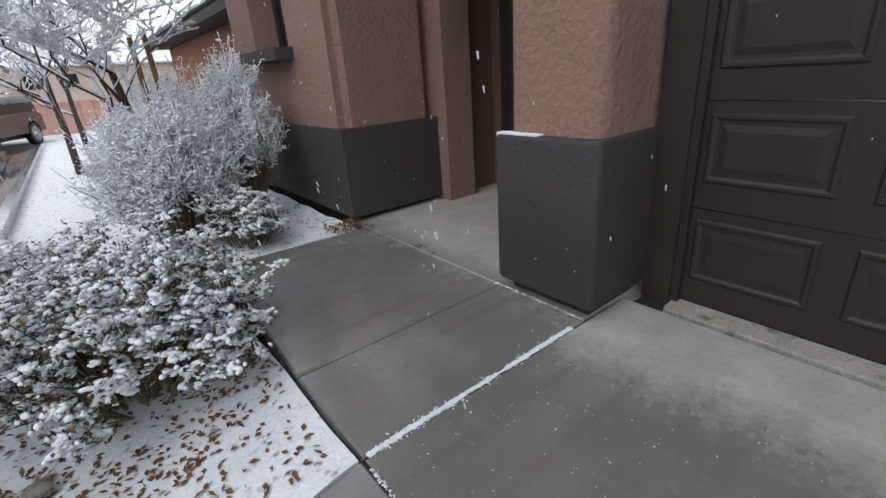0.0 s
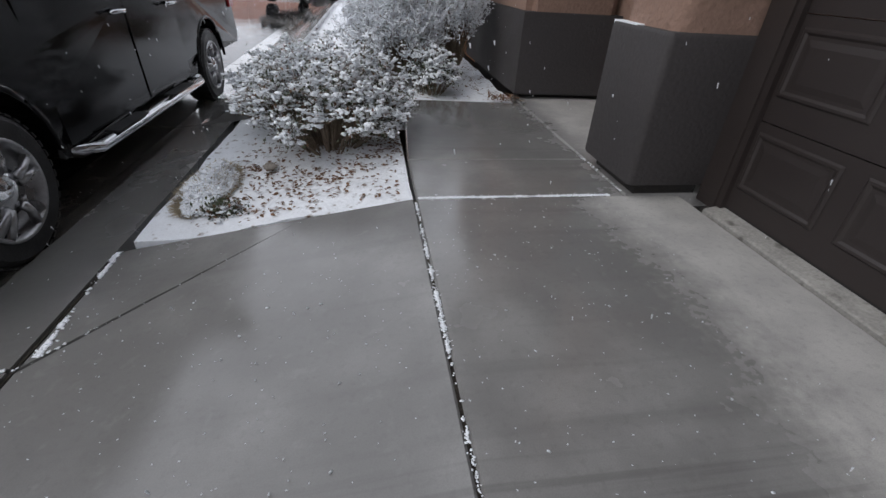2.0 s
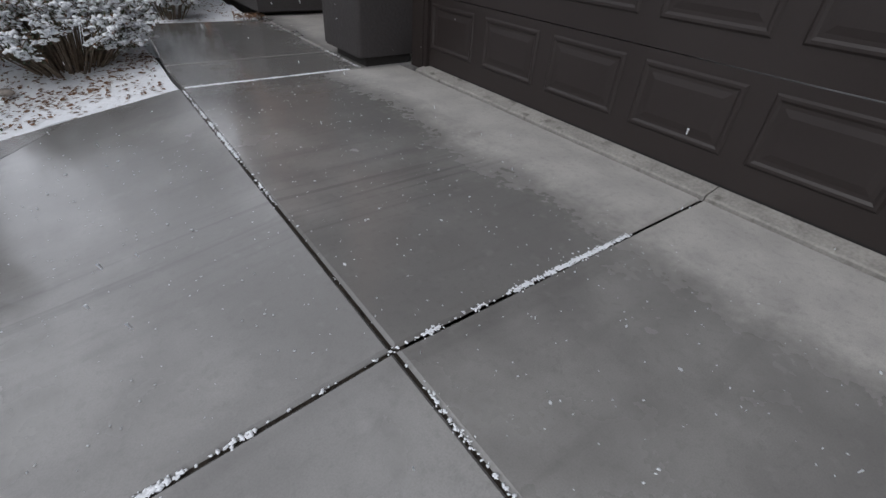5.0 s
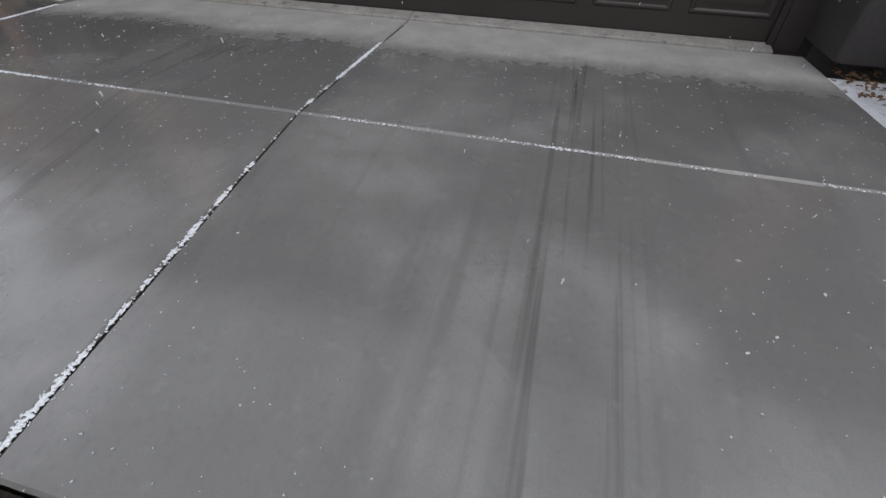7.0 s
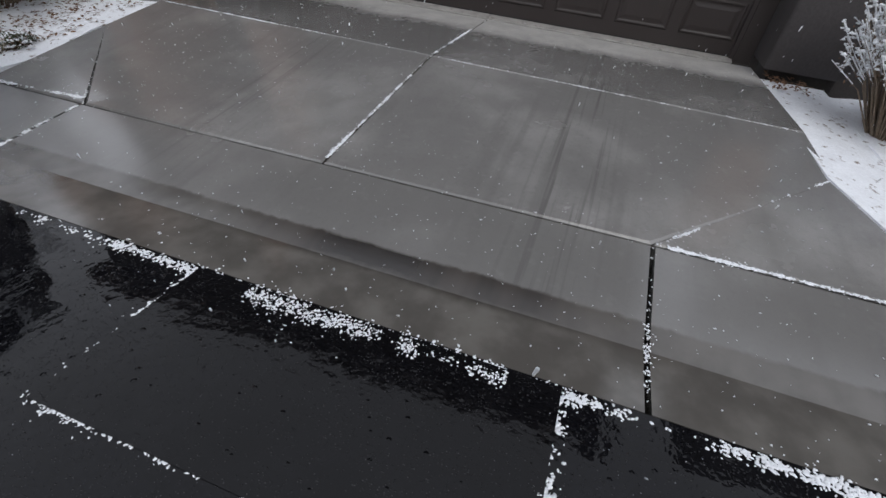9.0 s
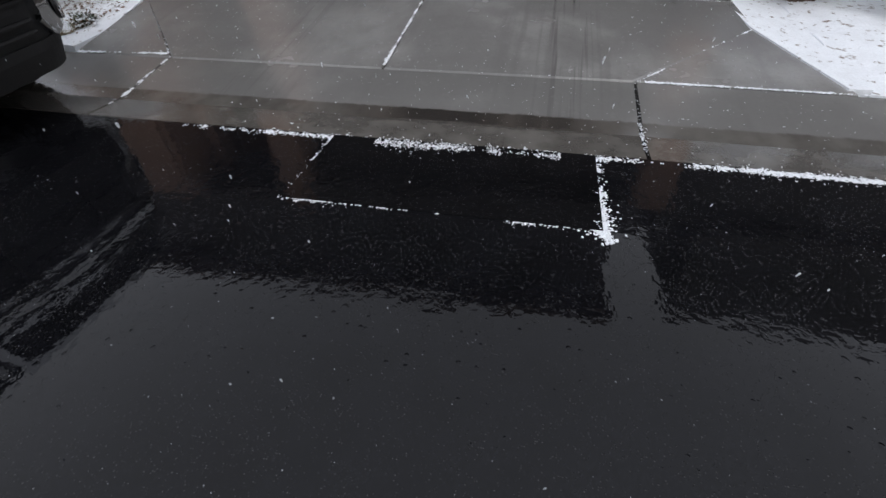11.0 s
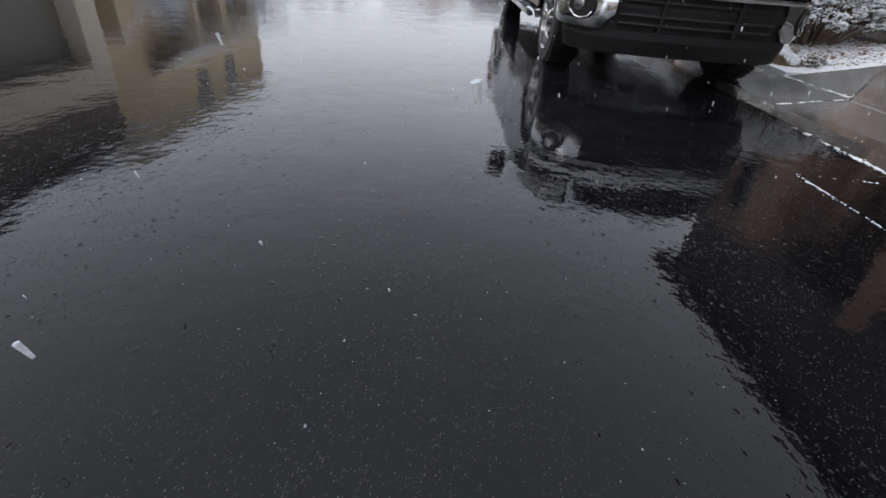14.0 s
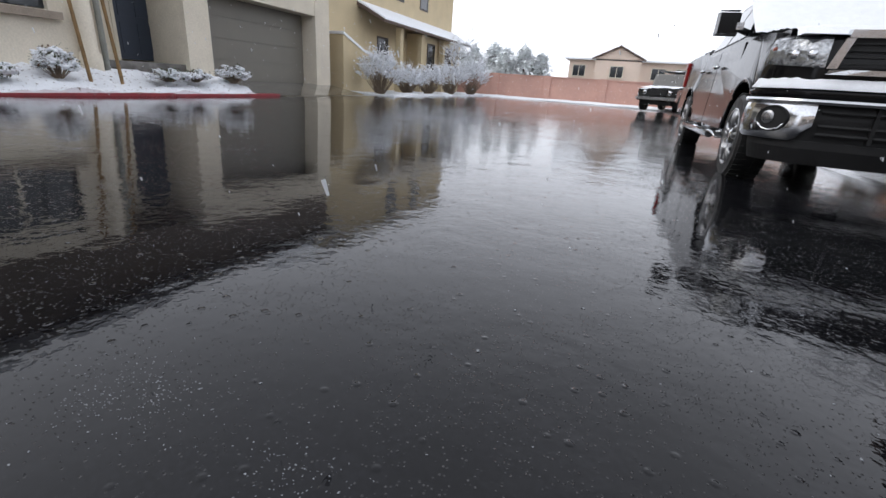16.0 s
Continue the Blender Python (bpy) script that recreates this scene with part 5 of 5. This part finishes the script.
# ---- plants ----
def shrub(name, label, x, y, z, rx, ry, h, seed, leaves=3000, snow=1500, stems=60, leaf_len=0.035, clump=0.017, wispy=0.0, dead=0.1, category="shrub"):
    """Stems fan out from the foot to a lumpy crown; leaves sit along them and snow lies on what faces up."""
    rng = random.Random(seed)
    root = thing(name, label, category, pose(x, y, z))
    twig, leaf, brown, cap_ = Cloud(), Cloud(), Cloud(), Cloud()
    tips = []
    for k in range(stems):
        a = rng.random() * 6.2832
        q = math.sqrt(rng.random())
        lift = math.sqrt(max(0.0, 1 - (0.92 * q) ** 2)) * (0.75 + 0.45 * rng.random())
        lump = 1 + 0.22 * noise.noise((3 * math.cos(a) * q, 3 * math.sin(a) * q, seed))
        tip = Vector((rx * q * math.cos(a) * lump, ry * q * math.sin(a) * lump, h * (0.12 + 0.88 * lift) * lump))
        spread_ = 0.16 if wispy else 0.35
        foot = Vector((spread_ * rx * q * math.cos(a), spread_ * ry * q * math.sin(a), 0))
        mid = foot.lerp(tip, 0.5) + Vector((0, 0, 0.08 * h))
        twig.stick(foot, mid, 0.006 + 0.003 * h, 0.004)
        twig.stick(mid, tip, 0.004, 0.0018)
        tips.append((mid, tip))
        for j in range(3 if wispy else 2):
            b = mid.lerp(tip, rng.uniform(0.1, 0.8))
            e = b + Vector((rng.uniform(-1, 1) * rx * 0.28, rng.uniform(-1, 1) * ry * 0.28, rng.uniform(0.05, 0.3) * h))
            twig.stick(b, e, 0.003, 0.0012, 3)
            tips.append((b, e))
    for k in range(leaves):
        m_, t_ = tips[rng.randrange(len(tips))]
        f = rng.random() ** (0.6 if not wispy else 1.0)
        p = m_.lerp(t_, f) + Vector((rng.gauss(0, 0.028), rng.gauss(0, 0.028), rng.gauss(0, 0.022)))
        if p.z < 0.02:
            continue
        d = Vector((rng.gauss(0, 1), rng.gauss(0, 1), rng.gauss(0.3, 0.7))).normalized()
        (brown if rng.random() < dead + 0.5 * max(0, 0.35 - p.z / h) else leaf).leaf(p, d, Vector((0, 0, 1)), leaf_len * rng.uniform(0.6, 1.3), leaf_len * 0.5)
    for k in range(snow):
        m_, t_ = tips[rng.randrange(len(tips))]
        f = rng.random() ** (0.35 if not wispy else 0.8)
        p = m_.lerp(t_, f) + Vector((rng.gauss(0, 0.022), rng.gauss(0, 0.022), 0.006 + rng.gauss(0, 0.008)))
        if p.z < 0.22 * h and rng.random() < 0.8:
            continue
        s_ = clump * rng.uniform(0.45, 1.5)
        cap_.blob(p, s_ * rng.uniform(0.8, 1.8), s_, s_ * 0.62, rng, 0.35)
        if not wispy:
            for j in range(2):
                cap_.blob(p + Vector((rng.gauss(0, s_), rng.gauss(0, s_), rng.gauss(-0.2, 0.3) * s_)), s_ * rng.uniform(0.4, 1.1), s_ * 0.6, s_ * 0.45, rng, 0.4)
    if wispy:
        # rime along every twig
        for m_, t_ in tips:
            n_ = 5
            for j in range(n_):
                a_, b_ = m_.lerp(t_, j / n_), m_.lerp(t_, (j + 1) / n_)
                if rng.random() < wispy:
                    cap_.stick(a_ + Vector((0, 0, 0.003)), b_ + Vector((0, 0, 0.003)), 0.0040 * rng.uniform(0.5, 1.7), 0.0040 * rng.uniform(0.4, 1.6), 4)
    tagged(twig.build("branchwork", M_TWIG, root), kind="stuff")
    if leaf.f:
        tagged(leaf.build("leaves", M_LEAF, root, False), kind="stuff")
    if brown.f:
        tagged(brown.build("dead_leaves", M_DRYLEAF, root, False), kind="stuff")
    tagged(cap_.build("snow", M_SNOW, root), kind="stuff")
    return root


shrub("shrub", "low evergreen shrub loaded with clumps of snow", -0.55, 3.97, -0.13, 0.66, 0.8, 0.66, 11, 13000, 6000, 230, 0.03, 0.0128, 0.0, 0.24)
shrub("shrub", "low snowy evergreen shrub beside the street", -0.98, 5.0, -0.2, 0.55, 0.8, 0.55, 12, 4200, 3800, 90, 0.03, 0.0145, 0.0, 0.12)
shrub("shrub", "small dark evergreen shrub with patchy snow by the walk", 0.42, 5.35, -0.06, 0.33, 0.4, 0.45, 17, 2200, 700, 50, 0.034, 0.018, 0.0, 0.1)
shrub("frosted_shrub", "tall bare shrub with every twig coated in snow", 0.08, 6.0, -0.1, 0.64, 0.85, 1.15, 13, 1500, 15000, 420, 0.03, 0.0112, 0.95, 0.3)
shrub("frosted_shrub", "tall bare shrub whitened by snow near the tree", 0.5, 8.2, -0.08, 0.75, 0.9, 1.35, 14, 700, 9000, 340, 0.03, 0.0125, 0.95, 0.4)
shrub("frosted_shrub", "upright bare shrub coated in snow against the house wall", 0.78, 6.35, -0.06, 0.42, 0.6, 1.45, 23, 900, 8000, 200, 0.03, 0.0112, 0.95, 0.4)
shrub("frosted_shrub", "bare snow-coated shrub in the strip along the house", 0.35, 10.4, -0.1, 0.75, 0.9, 1.1, 16, 300, 3000, 200, 0.03, 0.016, 0.9, 0.4)
shrub("twiggy_shrub", "brown twiggy shrub with snow beside the driveway", 0.42, -3.32, -0.09, 0.66, 0.6, 1.0, 18, 1200, 3600, 300, 0.03, 0.012, 0.75, 0.7)
shrub("twiggy_shrub", "brown twiggy shrub with snow in the side bed", -0.2, -4.3, -0.12, 0.55, 0.6, 0.7, 19, 700, 1300, 130, 0.03, 0.012, 0.6, 0.7)
shrub("low_plant", "flattened dark green plant poking through the snow", -1.12, 2.93, -0.25, 0.16, 0.09, 0.10, 20, 420, 50, 26, 0.03, 0.012, 0.0, 0.2, "plant")
for x, y, r, h, sd in ((-14.15, 2.95, 0.36, 0.42, 31), (-14.0, 6.7, 0.36, 0.36, 32), (-14.4, 0.3, 0.5, 0.5, 33), (-13.95, 4.9, 0.4, 0.2, 44), (-14.1, 5.7, 0.35, 0.2, 45), (-13.9, 1.9, 0.3, 0.18, 46)):
    shrub("shrub", "dark round shrub dusted with snow across the street", x, y, -0.02, r, r, h, sd, 900, 500, 60, 0.07, 0.035, 0.3, 0.2)
for x, y, r, h, sd in ((-13.9, 14.0, 1.0, 1.5, 34), (-13.8, 16.2, 0.9, 1.1, 35), (-13.7, 18.4, 1.0, 1.2, 36), (-13.6, 21, 1.1, 1.5, 37), (-13.4, 24, 1.2, 1.8, 38)):
    shrub("frosted_shrub", "pale frosted ornamental grass and shrub before the ochre house", x, y, -0.25, r, r, h, sd, 300, 800, 140, 0.05, 0.04, 0.95, 0.3)


def tree(name, label, x, y, z, h, seed, depth=5, spread=0.6, thick=0.05, lean_=(0.0, 0.0), snow=True):
    rng = random.Random(seed)
    root = thing(name, label, "tree", pose(x, y, z))
    wood, white = bmesh.new(), Cloud()
    twigs = Cloud()

    def grow(p, d, length, r, level):
        pts, rad = [p], [r]
        n_ = 4
        for i in range(n_):
            bend = 0.2 if level else 0.03
            d = (d + Vector((rng.gauss(0, bend), rng.gauss(0, bend), rng.gauss(0.02, 0.08)))).normalized()
            p = p + d * (length / n_)
            pts.append(p)
            rad.append(r * (1 - 0.45 * (i + 1) / n_))
        if level >= depth - 2:
            for a, b, ra, rb in zip(pts, pts[1:], rad, rad[1:]):
                twigs.stick(a, b, ra, rb, 4)
        else:
            tube(wood, pts, rad, 8)
        if snow and level > 0:
            for a, b, ra, rb in zip(pts, pts[1:], rad, rad[1:]):
                if abs((b - a).normalized().z) < 0.95 and rng.random() < 0.92:
                    w_ = max(0.008, ra * 1.05)
                    up = Vector((0, 0, ra * 0.4 + 0.002))
                    white.stick(a + up, b + up, w_ * rng.uniform(0.8, 1.3), max(0.007, rb * 1.05) * rng.uniform(0.7, 1.3), 5)
                    if rng.random() < 0.5:
                        white.blob(a.lerp(b, rng.random()) + up, 0.02, 0.016, 0.012, rng, 0.4)
        if level < depth:
            for k in range(rng.choice((3, 3, 4)) if level in (1, 2) else rng.choice((2, 3, 3)) if level else 6):
                i = rng.choice((2, 3, 4)) if level else (2, 3, 3, 4, 4, 4)[k]
                a_ = rng.random() * 6.2832
                dd = (d + spread * rng.uniform(0.8, 1.6) * Vector((math.cos(a_), math.sin(a_), rng.uniform(-0.15, 0.35)))).normalized()
                grow(pts[i], dd, length * (rng.uniform(0.42, 0.6) if level == 0 else rng.uniform(0.55, 0.85)), rad[i] * (0.55 if level == 0 else 0.68), level + 1)
    grow(Vector((0, 0, -0.1)), Vector((lean_[0], lean_[1], 1)).normalized(), h * 0.42, thick, 0)
    part("trunk", wood, M_BARK, root, smooth=True)
    tagged(twigs.build("twigs", M_BARK, root), kind="stuff")
    if white.f:
        tagged(white.build("snow", M_SNOW, root), kind="stuff")
    return root


tree("young_tree", "bare young tree with snow along its branches, tied to stakes", 0.13, 7.08, -0.1, 3.9, 5, 6, 0.9, 0.055, (-0.02, -0.04))
for dx, dy in ((0.07, -0.13), (-0.02, 0.16)):
    bm = bmesh.new()
    tube(bm, [(0.27 + dx, 7.1 + dy, -0.25), (0.24 + dx, 7.1 + dy, 1.75)], [0.028, 0.026], 8)
    tagged(part("tree_stake", bm, M_STAKE, None, smooth=True), "rough yellow-brown wooden stake beside the young tree", "stake", "tree stakes")
bm = bmesh.new()
tube(bm, [(0.33, 6.97, 1.05), (0.18, 7.04, 1.06), (0.25, 7.26, 1.05)], [0.012, 0.016, 0.012], 6)
tagged(part("tree_tie", bm, M_RUBBER, None), "black rubber strap tying tree to stake", "tie")
tree("street_tree", "bare tree whitened by snow along the street", -0.6, 12.5, -0.2, 4.5, 6, 5, 0.8, 0.07)
tree("street_tree", "bare tree whitened by snow along the street", -0.3, 18.0, -0.2, 5.0, 7, 5, 0.8, 0.08)
tree("bare_tree", "bare snowy tree before the ochre house", -14.0, 22.5, -0.25, 3.8, 8, 5, 0.8, 0.07)


def leafy_tree(x, y, z, h, r, seed):
    rng = random.Random(seed)
    root = thing("conifer_tree", "tree behind the wall dusted with snow, haze put into its pale crown", "tree", pose(x, y, z), "trees behind the wall")
    bm = bmesh.new()
    tube(bm, [(0, 0, 0), (0.1, 0, h * 0.5), (0, 0.1, h * 0.9)], [0.2, 0.12, 0.04], 7)
    part("trunk", bm, M_BARK, root)
    cl, sn = Cloud(), Cloud()
    for k in range(900):
        a, q, f = rng.random() * 6.28, math.sqrt(rng.random()), rng.random()
        w = r * (math.sin(math.pi * min(1, 0.18 + 0.82 * f)) ** 0.6) * (0.8 + 0.4 * noise.noise((math.cos(a) * 2, math.sin(a) * 2, f * 4 + seed)))
        p = Vector((w * q * math.cos(a), w * q * math.sin(a), h * (0.22 + 0.78 * f)))
        cl.leaf(p, Vector((rng.gauss(0, 1), rng.gauss(0, 1), rng.gauss(0, 0.6))).normalized(), Vector((0, 0, 1)), 0.5, 0.3)
        if k % 3 == 0:
            sn.leaf(p + Vector((0, 0, 0.08)), Vector((rng.gauss(0, 1), rng.gauss(0, 1), 0.1)).normalized(), Vector((0, 0, 1)), 0.45, 0.25)
    # crown colour is nearly white: distance haze painted into the needles
    tagged(cl.build("crown", mat("haze_paled_needles", (0.84, 0.87, 0.87), 0.8, vary=0.2, scale=2, bump=0), root, False), kind="stuff")
    tagged(sn.build("snow", M_SNOW, root, False), kind="stuff")


for k, (x, h) in enumerate(((-22.5, 5.2), (-20.5, 4.4), (-18.6, 4.8), (-16.8, 4.2), (-15.2, 4.6), (-13.6, 4.0), (-24.6, 6))):
    leafy_tree(x, 46 + (k % 3), -0.5, h, 1.6, 40 + k)

# ---- things on the ground ----
rng = random.Random(77)
litter = Cloud()
for k in range(1250):
    x, y = rng.uniform(-1.3, -0.05), 2.75 + abs(rng.gauss(0, 1.0))
    if k > 900:
        a_ = rng.uniform(3.3, 6.2)
        x, y = min(-0.04, -0.55 + 0.62 * math.cos(a_) * rng.uniform(0.6, 1.1)), max(2.8, 3.95 + 0.8 * math.sin(a_) * rng.uniform(0.6, 1.05))
    if rng.random() < 0.25:
        x, y = rng.uniform(0.1, 1.24), rng.uniform(5.05, 7.5)
    z = bed_left(x, y) if x < -0.01 else bed_height(x, y)
    litter.leaf(Vector((x, y, z + 0.006)), Vector((rng.gauss(0, 1), rng.gauss(0, 1), rng.gauss(0, 0.15))).normalized(), Vector((rng.gauss(0, 0.3), rng.gauss(0, 0.3), 1)).normalized(), rng.uniform(0.02, 0.05), rng.uniform(0.012, 0.026))
for k in range(260):
    x, y = rng.uniform(1.0, 1.3) if k % 2 else rng.uniform(0.9, 1.5), (rng.gauss(5.02, 0.06) if k % 2 else rng.uniform(-2.95, -2.66))
    litter.leaf(Vector((x, y, 0.012 + rng.random() * 0.03)), Vector((rng.gauss(0, 1), rng.gauss(0, 1), rng.gauss(0, 0.4))).normalized(), Vector((0, 0, 1)), rng.uniform(0.03, 0.055), 0.026)
tagged(litter.build("leaf_litter", M_DRYLEAF, None, False), "scattered dead brown leaves on the snow", "leaves", kind="stuff")
straw, powder = Cloud(), Cloud()
for k in range(3600):
    a_, q_ = rng.random() * 6.2832, math.sqrt(rng.random())
    bx, by = -1.33 + 0.17 * q_ * math.cos(a_), 3.32 + 0.42 * q_ * math.sin(a_)
    z = bed_left(bx, by) + 0.13 * (1 - q_ * q_) * (0.75 + 0.5 * noise.noise((bx * 9, by * 9, 6)))
    d = Vector((0.9 * q_ * math.cos(a_) + rng.gauss(0, 0.5), 0.9 * q_ * math.sin(a_) + rng.gauss(0, 0.5), 0.55)).normalized()
    straw.stick(Vector((bx, by, z)) - d * 0.06, Vector((bx, by, z)) + d * rng.uniform(0.02, 0.07), 0.0026, 0.0009, 3)
    if noise.noise((bx * 6, by * 6, 11)) + 1.05 > q_ * 0.75:
        powder.blob((bx, by, z + rng.uniform(0.012, 0.045)), 0.014 * rng.uniform(0.5, 1.6), 0.011, 0.007, rng, 0.4)
tuft = thing("grass_tuft", "tuft of straw-coloured dry grass dusted with snow at the kerb", "grass", kind="stuff")
tagged(straw.build("blades", M_STRAW, tuft), kind="stuff")
tagged(powder.build("snow", M_SNOW, tuft), kind="stuff")


def rock(x, y, z, r, seed, label):
    bm = bmesh.new()
    bmesh.ops.create_icosphere(bm, subdivisions=3, radius=r)
    for v in bm.verts:
        k = 1 + 0.35 * noise.noise(v.co / r * 1.3 + Vector((seed, 0, 0)))
        v.co = Vector((v.co.x * k * 1.3, v.co.y * k, v.co.z * k * 0.7))
    ob = part("rock", bm, M_ROCK, None, smooth=True)
    ob.location = (x, y, z)
    tagged(ob, label, "rock")
    return ob


rock(-0.96, 3.52, -0.14, 0.035, 8, "dark small stone beside the shrub")


def snow_line(a, b, width, density, seed, gaps=0.35, size=0.011, label="ragged line of snow caught in a joint", lift=0.0):
    """Snow lying in and beside a joint between a and b, broken by bare gaps."""
    r_ = random.Random(seed)
    cl = Cloud()
    a, b = Vector(a), Vector(b)
    length = (b - a).length
    side = Vector((-(b - a).y, (b - a).x)).normalized()
    for k in range(int(length * density)):
        f = r_.random()
        much = noise.noise((f * length * 2.6, seed * 3.1, 0)) + 0.6 * noise.noise((f * length * 11, seed, 2)) + 0.5 - gaps
        if r_.random() > 0.03 + 0.97 * max(0.0, min(1.0, 0.35 + 1.5 * much)) ** 1.6:
            continue
        stray = 2.6 if r_.random() < 0.12 else 1.0
        p = a.lerp(b, f) + side * r_.gauss(0, width * stray * (0.55 + 0.5 * max(0.0, min(1.2, 0.5 + much))))
        s_ = size * r_.uniform(0.45, 1.6) * (0.75 if stray > 1 else 1.0)
        cl.blob((p.x, p.y, gz(p.x, p.y) + lift + s_ * 0.1), s_ * r_.uniform(1, 1.9), s_, s_ * 0.45, r_, 0.35)
    if cl.f:
        tagged(cl.build("snow_line", M_SNOW), label, "snow", kind="stuff")


snow_line((0.02, 2.66), (1.2, 2.665), 0.0045, 3200, 1, -0.1, 0.0036)
snow_line((1.3, 2.72), (1.3, 3.3), 0.007, 800, 2, 0.2, 0.0036)
snow_line((0, 2.6), (0, 1.2), 0.004, 1300, 3, 0.42, 0.0032)
snow_line((0, 1.2), (0, -2.6), 0.004, 320, 4, 0.5, 0.003)
snow_line((-1.55, 0), (1.1, 0), 0.005, 1100, 5, 0.2, 0.0034)
snow_line((-1.6, -1.8), (-1.6, -3.1), 0.005, 2400, 6, 0.1, 0.0036)
snow_line((-1.55, 1.8), (-1.6, 2.6), 0.006, 700, 7, 0.3, 0.006)
snow_line((-1.6, -1.75), (-0.6, -2.69), 0.004, 420, 8, 0.7, 0.0034)
snow_line((-1.6, 1.74), (-0.6, 2.63), 0.004, 300, 9, 0.5, 0.0035)
snow_line((-1.63, -1.735), (-2.45, -1.735), 0.007, 420, 10, 0.5, 0.0028)
snow_line((-1.63, 1.744), (-2.3, 1.744), 0.006, 500, 11, 0.4, 0.006)
# along the edge of the asphalt and the patched trench
snow_line((-2.52, 1.0), (-2.52, -0.1), 0.013, 900, 13, 0.35, 0.0042)
snow_line((-2.52, -0.1), (-2.52, -4.5), 0.012, 1500, 12, 0.25, 0.0042)
snow_line((-2.545, -0.25), (-2.545, -1.28), 0.02, 1300, 14, 0.1, 0.0032, lift=0.005)
snow_line((-2.53, 0.01), (-3.1, 0.01), 0.012, 1300, 15, 0.3, 0.0044)
snow_line((-3.165, 0.03), (-3.165, -1.47), 0.010, 620, 16, 0.45, 0.0034)
snow_line((-2.54, -1.46), (-3.2, -1.46), 0.018, 1500, 17, 0.3, 0.0048)
snow_line((-3.1, -1.42), (-3.24, -1.49), 0.016, 1500, 18, 0.2, 0.005)
patch = sheet("road_patch", span(-3.165, -2.5, 0.34), span(-1.46, 0.01, 0.37), lambda x, y: gz(x, y) + 0.004, M_PATCH, 0.05)
tagged(patch, "darker patched asphalt trench beside the gutter", "road", kind="structure")
# flakes that have settled on the paving
fl, melt = Cloud(), Cloud()
r2 = random.Random(5)
for k in range(21000):
    if k > 7000:
        x, y = r2.uniform(-7.5, -2.5), r2.uniform(-3, 4.5)
        if noise.noise((x * 2.3, y * 2.3, 4)) + 0.6 * noise.noise((x * 7, y * 7, 9)) < r2.uniform(-0.4, 0.3):
            continue
    elif k % 5 < 2:
        x, y = r2.uniform(-1.6, 1.2), r2.uniform(-2.6, 2.6)
    elif k % 5 == 2:
        x, y = r2.uniform(-2.45, -1.6), r2.uniform(-4, 4)
    else:
        x, y = r2.uniform(-8, -2.5), r2.uniform(-4.5, 6)
    if k <= 7000 and k % 5 < 3 and r2.random() < 0.35 or k > 7000 and r2.random() < 0.75 or k <= 7000 and k % 5 > 2 and r2.random() < 0.4:
        continue
    s_ = 0.0021 * r2.uniform(0.4, 1.4) * (1.9 if r2.random() < 0.12 else 1.0)
    if k > 7000:
        s_ *= 0.5
    elif k % 5 > 2:
        s_ *= 0.7
    (melt if x < -2.5 else fl).blob((x, y, gz(x, y) + s_ * 0.2), s_ * 1.6, s_, s_ * 0.35, r2, 0.3)
scuff = Cloud()
for k in range(600):
    cx, cy, sd = ((-5.74, -2.0, 0.075), (-5.41, -2.03, 0.05))[k % 5 == 0]
    x, y = cx + r2.gauss(0, sd), cy + r2.gauss(0, sd * 0.7)
    s_ = 0.0006 * r2.uniform(0.4, 1.9)
    scuff.blob((x, y, gz(x, y) + s_ * 0.2), s_ * 1.8, s_, s_ * 0.3, r2, 0.35)
tagged(scuff.build("slush_scuff", M_SLUSH), "thin smear of grey slush on the asphalt", "snow", kind="stuff")
tagged(fl.build("settled_flakes", M_FLAKE), "single snowflakes settled on the wet paving", "snow", kind="stuff")
tagged(melt.build("melting_flakes", M_SLUSH), "melting snowflakes scattered on the wet asphalt", "snow", kind="stuff")
fa = Cloud()
r3 = random.Random(9)
for k in range(2200):
    x, y, z = r3.uniform(-14, 1.6), r3.uniform(-5, 22), r3.uniform(-0.15, 1.5)
    if k < 900:
        x, y = r3.uniform(-6.5, 1.5), r3.uniform(-3, 5)
    s_ = r3.uniform(0.0014, 0.0032) if k < 900 else r3.uniform(0.0025, 0.006)
    p = Vector((x, y, z))
    d = Vector((0.25, 0.1, -1)).normalized() * s_ * r3.uniform(1, 3.2)
    if y > 2.4 and x > 1.2 or -4.6 < x < 0.7 and -2.2 < y < 2.0 and z > 0.5:
        continue
    fa.stick(p - d, p + d, s_ * 0.8, s_ * 0.5, 5)
tagged(fa.build("falling_snow", M_SNOW), "sparse falling snowflakes in the air", "snow", kind="stuff")
# a twig on the apron and bits of debris
bm = bmesh.new()
tube(bm, [(-1.30, -2.24, -0.145), (-1.34, -2.31, -0.143), (-1.37, -2.38, -0.148), (-1.45, -2.46, -0.16)], [0.008, 0.009, 0.007, 0.004], 6)
tagged(part("fallen_twig", bm, M_TWIG, None), "short snow-dusted twig lying on the driveway apron", "twig")
